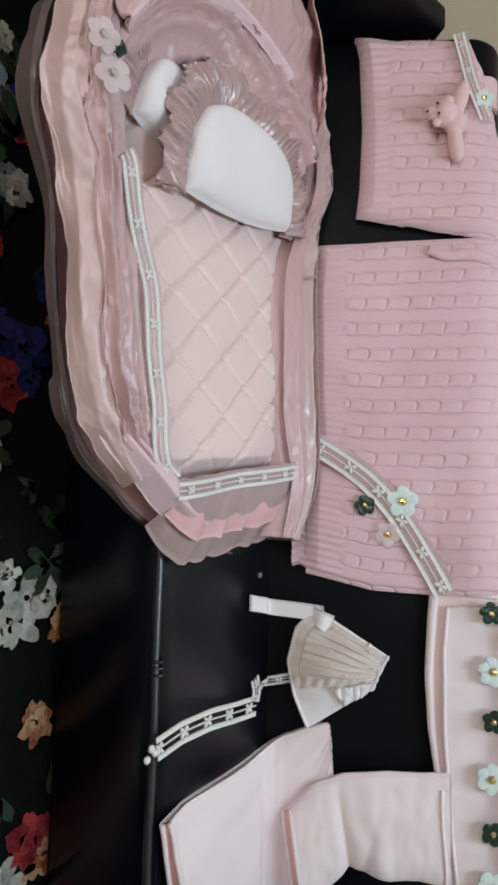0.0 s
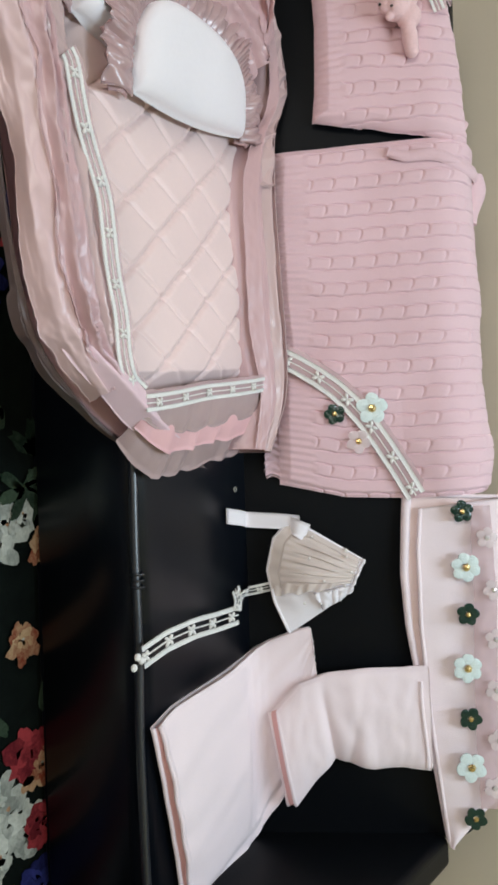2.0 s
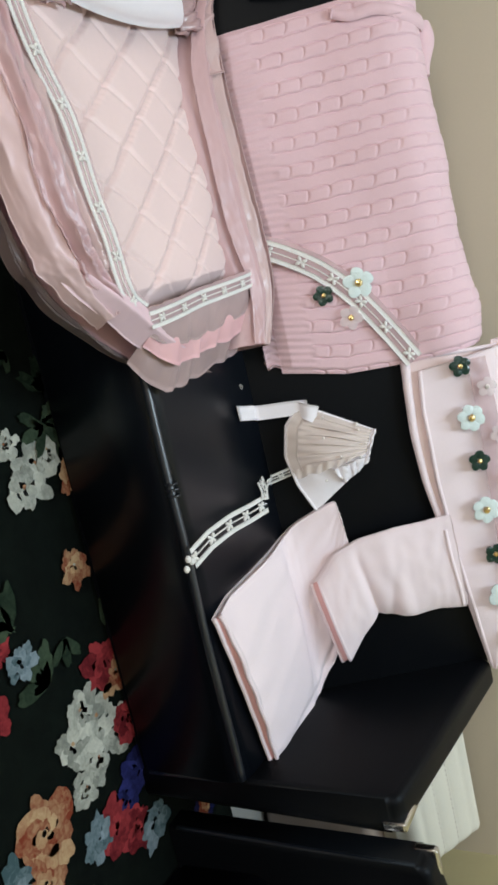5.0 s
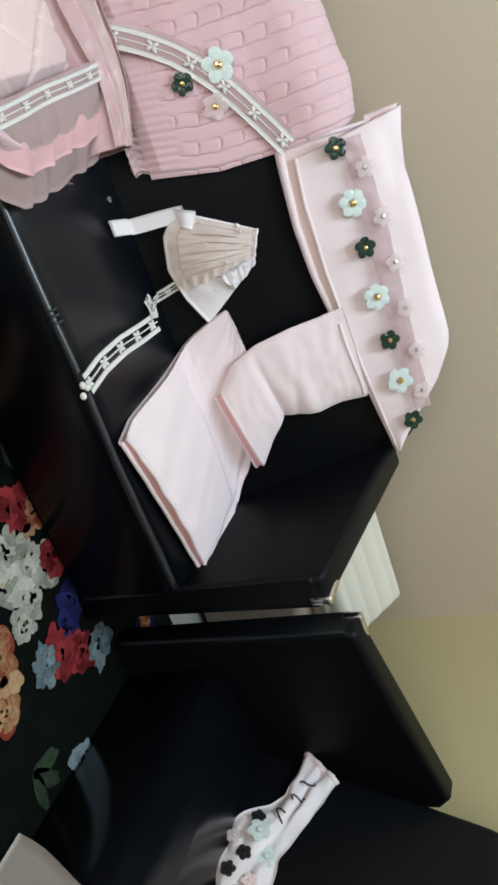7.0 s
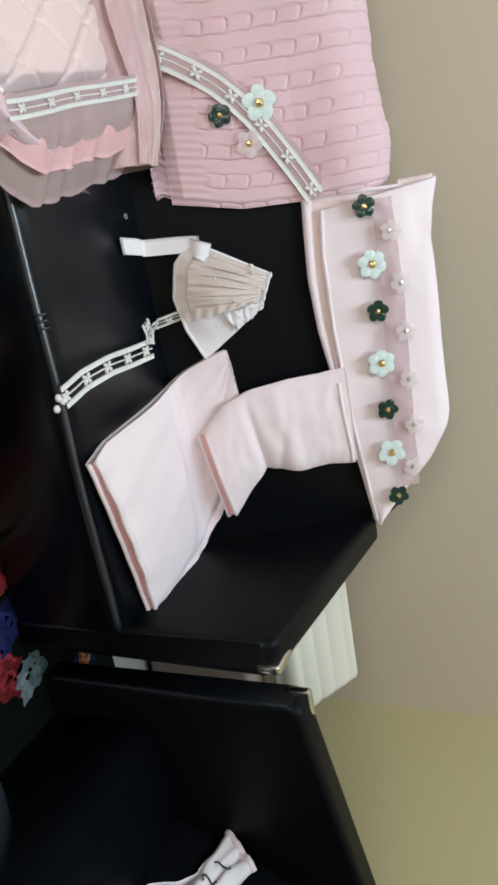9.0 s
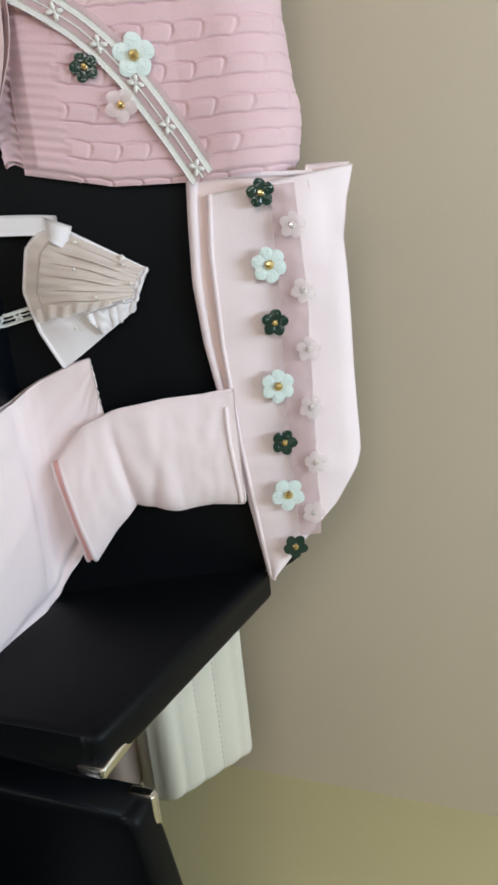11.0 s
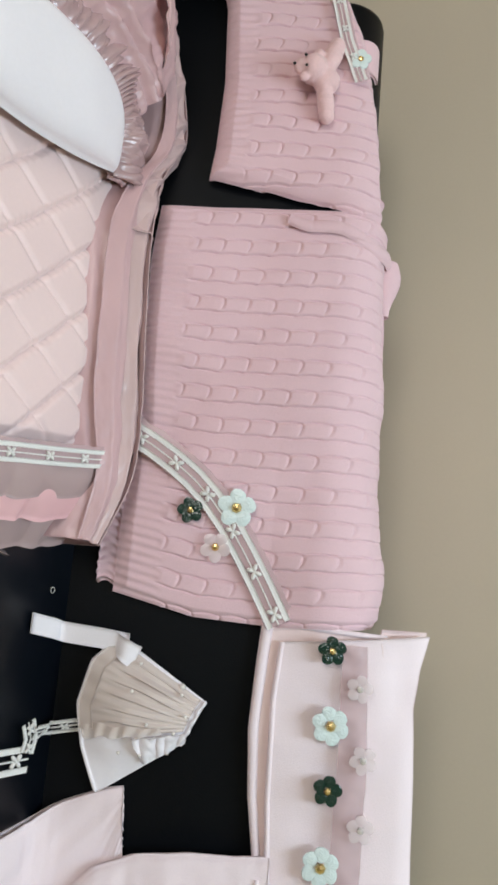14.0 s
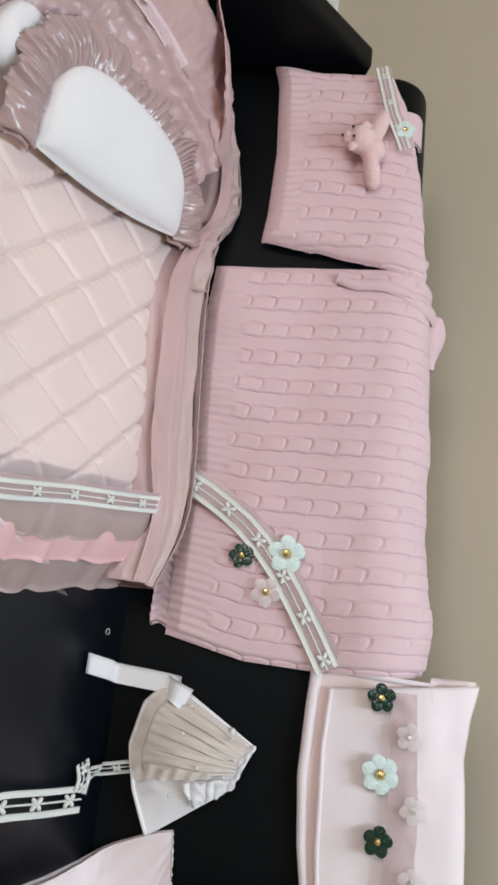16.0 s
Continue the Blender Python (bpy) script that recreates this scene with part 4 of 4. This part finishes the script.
# ---------------------------------------------------------------- padded baby nest on the seat
nest = thing("baby_nest", "dusty pink satin baby nest with quilted pad and ruffles", "baby nest")


def course(points):
    """A smooth line through a few corner points: a function of 0 to 1."""
    p = [Vector(q) for q in points]
    n = len(p) - 1

    def at(u):
        k = min(n - 1, max(0, int(u * n)))
        f = u * n - k
        a, b, c, d = p[max(0, k - 1)], p[k], p[k + 1], p[min(n, k + 2)]
        return 0.5 * ((2 * b) + (c - a) * f + (2 * a - 5 * b + 4 * c - d) * f * f + (3 * b - a - 3 * c + d) * f ** 3)
    return at


def fold_strip(name, mat, lines, seed, folds=2.0, depth=0.004, edge=0.0, label="", nu=220, nv=26, thick=0.0016, crimp=0.0):
    """Cloth gathered between smooth lines, from the outer to the inner one, with long folds that run along it; edge: waves of its outer hem; crimp: sharp small gathers."""
    runs = [course(q) for q in lines]
    k = len(runs) - 1

    def fn(u, v):
        j = min(k - 1, int(v * k))
        f = v * k - j
        p = runs[j](u).lerp(runs[j + 1](u), f)
        drift = 0.9 * ripple(u * 3.0, seed, 0.7) + 0.4 * ripple(u * 9.0, seed, 4.1)
        w = 2 * math.pi * folds * (v + 0.35 * drift)
        along = 0.6 + 0.9 * ripple(u * 4.0, v * 1.5, seed + 2)
        lift = depth * along * (1 - abs(math.sin(w / 2)) ** 0.7 * 2) * math.sin(math.pi * min(1.0, 0.08 + 0.9 * v)) ** 0.5
        lift += 0.35 * depth * ripple(u * 22, v * 5, seed + 1) + 0.25 * depth * ripple(u * 60, v * 9, seed)
        out = (runs[0](u) - runs[k](u))
        out.z = 0
        out.normalize()
        hem = edge * (1 - v) ** 2 * (ripple(u * 11, seed, 1) * 1.2 + 0.7 * math.sin(u * 38 + 5 * ripple(u * 5, seed)))
        if crimp:
            q = u * 7 + 1.2 * ripple(u * 5, seed)
            lift += crimp * (abs((q % 1.0) * 2 - 1) - 0.5) * (1 - v) ** 0.6
            hem += crimp * 0.8 * (abs(((q + 0.5) % 1.0) * 2 - 1) - 0.5) * (1 - v)
        return p + Vector((0, 0, lift)) + out * hem
    return cloth(name, fn, nu, nv, mat, nest, label, thick)


# the long front side, from the head to the foot
HEM = [(-0.680, 0.492, 0.430), (-0.620, 0.446, 0.425), (-0.556, 0.428, 0.425), (-0.490, 0.430, 0.425), (-0.417, 0.462, 0.425), (-0.305, 0.480, 0.425), (-0.198, 0.492, 0.425), (-0.142, 0.524, 0.425), (-0.092, 0.590, 0.425), (-0.056, 0.650, 0.428), (-0.034, 0.730, 0.428), (-0.014, 0.830, 0.430)]
BRIGHT = [(-0.690, 0.500, 0.490), (-0.620, 0.456, 0.478), (-0.552, 0.443, 0.474), (-0.486, 0.446, 0.472), (-0.409, 0.472, 0.470), (-0.300, 0.482, 0.470), (-0.200, 0.507, 0.470), (-0.150, 0.535, 0.470), (-0.108, 0.578, 0.468), (-0.072, 0.625, 0.464), (-0.048, 0.705, 0.456), (-0.042, 0.810, 0.448)]
MIDDLE = [(-0.680, 0.520, 0.510), (-0.620, 0.482, 0.500), (-0.545, 0.466, 0.494), (-0.480, 0.480, 0.492), (-0.405, 0.498, 0.490), (-0.300, 0.512, 0.490), (-0.205, 0.530, 0.488), (-0.160, 0.552, 0.486), (-0.120, 0.590, 0.482), (-0.088, 0.640, 0.474), (-0.070, 0.715, 0.464), (-0.058, 0.815, 0.454)]
INNER = [(-0.650, 0.552, 0.500), (-0.600, 0.520, 0.490), (-0.530, 0.506, 0.486), (-0.480, 0.514, 0.484), (-0.425, 0.526, 0.482), (-0.330, 0.556, 0.480), (-0.225, 0.578, 0.480), (-0.170, 0.586, 0.480), (-0.135, 0.602, 0.478), (-0.106, 0.650, 0.472), (-0.094, 0.720, 0.466), (-0.086, 0.815, 0.458)]


def moved(line, dx=0.0, dy=0.0, dz=0.0):
    return [(x + dx, y + dy, z + dz) for x, y, z in line]


def between(a, b, w, dz=0.0):
    return [tuple(Vector(p).lerp(Vector(q), w) + Vector((0, 0, dz))) for p, q in zip(a, b)]


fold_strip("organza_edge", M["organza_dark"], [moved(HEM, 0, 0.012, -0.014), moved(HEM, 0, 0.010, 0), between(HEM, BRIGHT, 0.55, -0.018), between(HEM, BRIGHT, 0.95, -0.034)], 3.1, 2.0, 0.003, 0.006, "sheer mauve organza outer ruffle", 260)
fold_strip("bright_fold", M["satin_peach"], [between(HEM, BRIGHT, 0.55, -0.003)[:9], moved(BRIGHT, 0, 0, 0.002)[:9], between(BRIGHT, MIDDLE, 0.75)[:9]], 7.4, 1.3, 0.007, 0.004, "pale peach satin fold", 240)
fold_strip("middle_fold", M["satin"], [between(BRIGHT, MIDDLE, 0.55, 0.004)[:9], moved(MIDDLE, 0, 0, 0.006)[:9], between(MIDDLE, INNER, 0.55, 0.004)[:9]], 11.9, 2.2, 0.010, 0.005, "dusty pink satin folds", 280)
fold_strip("inner_fold", M["organza_roll"], [between(MIDDLE, INNER, 0.25, 0.002)[:9], between(MIDDLE, INNER, 0.7, 0.006)[:9], moved(INNER, 0, 0.020, -0.006)[:9]], 15.3, 1.5, 0.008, 0.005, "mauve organza lining", 260)
# the plump satin corner at the foot
fold_strip("corner_fold", M["satin_lilac"],
           [[(-0.205, 0.506, 0.445), (-0.150, 0.532, 0.461), (-0.110, 0.578, 0.465), (-0.076, 0.628, 0.459), (-0.050, 0.692, 0.451), (-0.036, 0.765, 0.439), (-0.040, 0.830, 0.425)],
            [(-0.198, 0.522, 0.469), (-0.152, 0.552, 0.489), (-0.116, 0.596, 0.495), (-0.086, 0.645, 0.489), (-0.064, 0.702, 0.477), (-0.046, 0.772, 0.457), (-0.042, 0.832, 0.429)],
            [(-0.188, 0.540, 0.463), (-0.156, 0.572, 0.483), (-0.124, 0.614, 0.491), (-0.100, 0.655, 0.485), (-0.078, 0.708, 0.471), (-0.054, 0.778, 0.451), (-0.044, 0.834, 0.425)]],
           21.0, 1.0, 0.0015, 0.0, "lilac-pink satin fold at the foot", 160, 24, 0.002, 0.0)

# the side along the sofa's back: a pinned satin wall and a double organza roll
R_IN = [(-0.040, 0.886, 0.492), (-0.120, 0.896, 0.498), (-0.220, 0.884, 0.490), (-0.320, 0.876, 0.492), (-0.420, 0.872, 0.494), (-0.490, 0.894, 0.498), (-0.560, 0.934, 0.505), (-0.640, 0.930, 0.510), (-0.720, 0.884, 0.515)]
R_OUT = [(-0.034, 0.912, 0.496), (-0.120, 0.948, 0.506), (-0.210, 0.949, 0.508), (-0.320, 0.936, 0.508), (-0.430, 0.930, 0.508), (-0.520, 0.948, 0.502), (-0.600, 0.992, 0.500), (-0.685, 0.962, 0.502), (-0.765, 0.905, 0.505)]
fold_strip("back_wall", M["satin"], [between(R_IN, R_OUT, 0.3, -0.004), moved(R_IN, 0, -0.004, -0.020), moved(R_IN, 0, -0.016, -0.050)], 25.0, 1.2, 0.005, 0.002, "", 200, 20)
fold_strip("back_skirt", M["organza_roll"], [moved(R_OUT, 0, 0.004, -0.070), moved(R_OUT, 0, 0.006, -0.02), moved(R_OUT, 0, 0.0, 0.0)], 27.0, 1.0, 0.003, 0.002, "", 200, 14)
fold_strip("back_roll", M["organza_roll"], [moved(R_OUT, 0, 0.002, -0.010), between(R_OUT, R_IN, 0.25, 0.006), between(R_OUT, R_IN, 0.48, -0.004)], 29.0, 1.0, 0.0035, 0.006, "glossy mauve organza roll", 260, 18)
fold_strip("back_roll", M["satin"], [between(R_OUT, R_IN, 0.44, -0.003), between(R_OUT, R_IN, 0.72, 0.006), between(R_OUT, R_IN, 1.0, -0.008)], 31.0, 1.0, 0.0035, 0.003, "dusty pink satin roll", 260, 18)
fold_strip("frilled_edge", M["organza_roll"], [moved(R_OUT, 0, 0.014, -0.012)[4:], between(R_OUT, R_IN, 0.15, 0.004)[4:], between(R_OUT, R_IN, 0.75, -0.002)[4:]], 33.0, 1.0, 0.003, 0.004, "crimped organza edge", 200, 18, 0.0014, 0.016)

# the bottom under the pad, and the head end: layered hood with a lace-white roll
fold_strip("base_shell", M["satin"], [[(x, y + 0.012, 0.428) for x, y, _ in HEM[1:10]], [(x, 0.70, 0.426) for x, _, _ in HEM[1:10]], [(x, 0.915, 0.426) for x, _, _ in HEM[1:10]]], 35.0, 1.0, 0.001, 0.0, "", 60, 16)
H_IN = [(-0.570, 0.520, 0.496), (-0.616, 0.560, 0.510), (-0.640, 0.630, 0.520), (-0.634, 0.690, 0.524), (-0.622, 0.750, 0.522), (-0.604, 0.820, 0.515), (-0.570, 0.880, 0.505)]
H_MID = [(-0.590, 0.492, 0.510), (-0.648, 0.540, 0.530), (-0.676, 0.625, 0.545), (-0.670, 0.705, 0.548), (-0.655, 0.770, 0.545), (-0.640, 0.840, 0.535), (-0.610, 0.905, 0.520)]
H_OUT = [(-0.620, 0.456, 0.486), (-0.720, 0.500, 0.520), (-0.770, 0.610, 0.550), (-0.775, 0.720, 0.560), (-0.765, 0.820, 0.550), (-0.740, 0.895, 0.525), (-0.690, 0.945, 0.500)]
H_HEM = [(-0.640, 0.446, 0.430), (-0.750, 0.480, 0.430), (-0.800, 0.610, 0.430), (-0.805, 0.720, 0.430), (-0.795, 0.840, 0.430), (-0.770, 0.920, 0.430), (-0.700, 0.970, 0.440)]
fold_strip("head_lining", M["satin"], [H_MID, between(H_MID, H_IN, 0.5, -0.006), moved(H_IN, 0.03, 0, -0.030)], 37.0, 3.0, 0.010, 0.003, "deep rose satin lining", 160, 20)
fold_strip("head_fold", M["satin"], [H_HEM, between(H_HEM, H_OUT, 0.7), H_OUT, between(H_OUT, H_MID, 0.55, 0.004), moved(H_MID, 0, 0, -0.003)], 39.0, 3.0, 0.007, 0.004, "", 180, 36)
fold_strip("head_roll", M["satin_lilac"], [between(H_MID, H_OUT, 0.10, -0.004)[:5], between(H_MID, H_OUT, 0.02, 0.007)[:5], between(H_MID, H_IN, 0.16, -0.002)[:5]], 41.0, 1.0, 0.002, 0.002, "pale lilac edging of the hood", 140, 12)
fold_strip("head_pleat", M["satin_light"], [[(-0.790, 0.800, 0.560), (-0.740, 0.815, 0.566), (-0.690, 0.830, 0.566), (-0.650, 0.852, 0.556)], [(-0.800, 0.850, 0.530), (-0.745, 0.850, 0.552), (-0.690, 0.858, 0.556), (-0.646, 0.872, 0.548)], [(-0.800, 0.890, 0.500), (-0.745, 0.890, 0.525), (-0.690, 0.895, 0.530), (-0.640, 0.895, 0.520)]], 43.0, 1.0, 0.005, 0.002, "turned-out pink satin pleat", 60, 20)


def pad_pt(u, v):
    """The quilted pad: long diamonds stitched down along both diagonals. u towards the foot, v towards the sofa's back."""
    x = -0.60 + 0.490 * u - 0.030 * u * v
    y0 = lerp(u, [(0, 0.540), (0.3, 0.552), (0.7, 0.580), (1, 0.606)])
    y1 = lerp(u, [(0, 0.905), (0.6, 0.918), (1, 0.945)])
    y = y0 + (y1 - y0) * v
    bend = 0.004 * ripple(x * 7, y * 7, 3.3)
    p, q = (x + 0.93 * y + bend) / 0.083, (x - 0.62 * y + bend) / 0.074
    a, b = abs(math.sin(math.pi * p)), abs(math.sin(math.pi * q))
    puff = 0.64 * min(1.0, a * 2.8) ** 0.5 + 0.36 * min(1.0, b * 3.4) ** 0.6
    # little gathers along each stitched line
    tuck = 0.0007 * math.exp(-(a / 0.30) ** 2) * math.sin(2 * math.pi * (x - y) / 0.016 + 3 * ripple(x * 30, y * 30))
    edge = min(1.0, min(v, 1 - v) / 0.06, (1 - u) / 0.05)
    side = max(0.0, (v - 0.86) / 0.14)
    scallop = 0.006 * side * abs(math.sin(math.pi * x / 0.038))
    z = 0.444 + 0.005 * math.sin(math.pi * v) + (0.0120 * puff + tuck) * max(0.2, edge) + 0.009 * max(0, edge) + 0.005 * ripple(x * 9, y * 9, 4) + 0.014 * side ** 2
    return (x + 0.003 * ripple(x * 20, y * 20, 1), y - scallop, z)


cloth("quilted_pad", pad_pt, 260, 220, M["quilt"], nest, "pale pink diamond-quilted satin pad", 0.012)

side_run = course([(-0.462, 0.520, 0.488), (-0.432, 0.530, 0.489), (-0.340, 0.560, 0.489), (-0.280, 0.576, 0.489), (-0.207, 0.585, 0.489), (-0.134, 0.600, 0.490), (-0.112, 0.622, 0.488)])
pts = [side_run(w) + Vector((0, 0.003 * math.sin(w * 21), 0.002 * ripple(w * 9, 2))) for w in np.linspace(0, 1, 70)]
lace_band(nest, pts, [Vector((0, -0.2, 1)).normalized()] * 70, 0.018, 0.055, M["organza_thin"])
foot_run = course([(-0.100, 0.630, 0.489), (-0.112, 0.720, 0.489), (-0.122, 0.800, 0.490), (-0.139, 0.925, 0.492)])
pts = [foot_run(w) + Vector((0.001 * math.sin(w * 9), 0, 0.001 * math.sin(9 * w))) for w in np.linspace(0, 1, 50)]
lace_band(nest, pts, [Vector((0.1, 0, 1)).normalized()] * 50, 0.018, 0.055, M["organza_thin"])


def foot_frill(name, mat, reach, start, drop, seed, amp, label=""):
    def fn(u, v):
        p = foot_run(0.05 + 0.92 * u)
        full = min(1.0, 0.25 + 3.0 * u) ** 0.6
        gather = amp * (0.8 * math.sin(u * 31 + 4 * ripple(u * 6, seed)) + 0.9 * ripple(u * 14, v * 2, seed))
        return (p.x - 0.004 + (reach + 1.2 * gather + 0.004 * ripple(u * 6, seed)) * v * full, p.y + 0.2 * gather, start - drop * v * v + 1.3 * gather * (0.25 + 0.75 * v) + 0.002 * math.sin(3.1 * v))
    cloth(name, fn, 240, 14, mat, nest, label, 0.0012)


foot_frill("foot_frill", M["organza"], 0.050, 0.486, 0.010, 1.0, 0.0012, "sheer mauve organza frill")
foot_frill("foot_frill", M["satin_rose"], 0.074, 0.480, 0.016, 2.4, 0.0018, "rose satin frill with scalloped edge")
foot_frill("foot_frill", M["organza"], 0.108, 0.470, 0.036, 4.0, 0.0014, "long sheer organza frill")


def pillow(cx, cy, z0, half, deep, turn, out_by, white_label):
    """A half-round pillow with a gathered satin ruffle round its curved side."""
    ct, st = math.cos(turn), math.sin(turn)

    def place(a, b, h):
        # a across (towards the sofa's back), b away from the foot, h up
        x, y = -b, a
        return (cx + ct * x - st * y, cy + st * x + ct * y, z0 + h + 0.12 * b)

    def outline(w):
        return half * math.copysign(abs(math.cos(w)) ** 0.72, math.cos(w)), deep * max(0.0, math.sin(w)) ** 0.62 * (1 - 0.10 * math.cos(w))

    def face(u, v):
        a = 2 * u - 1
        top_b = deep * max(0.0, 1 - abs(a) ** 2.78) ** 0.31 * (1 - 0.10 * a)
        b = top_b * v - 0.010 * (1 - v) * (1 - a * a)
        rim = max(0.0, 1 - abs(a) ** 5) * max(0.0, 1 - abs(2 * v - 1) ** 4)
        return place(half * a, b, 0.026 * rim ** 0.42 + 0.004 * ripple(a * 1.8, v * 1.6, cx) * rim)

    body = cloth("pillow", face, 80, 50, M["white_cotton"], nest, white_label, 0.006)

    def ruffle(layer, seed):
        def fn(u, v):
            w = math.pi * (-0.03 + 1.06 * u)
            wc = min(math.pi, max(0.0, w))
            a, b = outline(wc)
            reach = out_by * (1 - 0.25 * layer) * (1 + 0.16 * ripple(u * 9, seed) + 0.10 * ripple(u * 40, seed))
            q = u * 46 + 3.0 * ripple(u * 7, seed) + 0.35 * math.sin(5 * v + 9 * u)
            saw = abs((q % 1.0) * 2 - 1) - 0.5
            crease = 0.0065 * saw * v ** 0.5 * (1 - 0.25 * v) + 0.0045 * v * math.sin(u * 60 + 5 * ripple(u * 5, seed)) + 0.0015 * ripple(u * 160, v * 5, seed)
            puff = 0.015 * math.sin(math.pi * min(1.0, 0.10 + 0.75 * v)) - 0.010 * layer
            return place(a + math.cos(wc) * reach * v + crease * 0.7 * math.sin(wc), b + math.sin(wc) * reach * v - 0.004 + crease * 0.5 * math.cos(wc), -0.004 + puff + crease * 1.2)
        cloth("ruffle", fn, 620, 14, M["ruffle"] if layer == 0 else M["satin"], body, "gathered mauve satin ruffle", 0.0008)

    ruffle(0, 1.0 + cx)
    ruffle(1, 5.0 + cx)
    return body


pillow(-0.472, 0.744, 0.488, 0.120, 0.118, 0.11, 0.052, "white cotton half-round pillow with a gathered ruffle")
pillow(-0.520, 0.600, 0.468, 0.052, 0.080, -0.10, 0.052, "second white pillow tucked behind")
flower(nest, (-0.551, 0.456, 0.512), (0, -0.4, 1), 0.019, M["clear_pink"], M["crystal"], "clear sequin flower", 0.2)
flower(nest, (-0.548, 0.476, 0.514), (0, -0.2, 1), 0.010, M["green"], M["dark"], "dark sequin flower", 0.2)
flower(nest, (-0.520, 0.474, 0.510), (0, -0.4, 1), 0.021, M["clear_pink"], M["crystal"], "clear sequin flower", 0.9)

# a tiny ring mark left on the seat leather
v, f = tube([(0.022 + 0.0035 * math.cos(w), 0.924 + 0.0035 * math.sin(w), SEAT_Z + 0.0035) for w in np.linspace(0, 2 * math.pi, 16)[:-1]], 0.0007, 4, True)
mark = thing("thread_loop", "tiny loose thread loop lying on the black seat", "thread")
mesh_part("loop", v, f, M["grey"], mark)
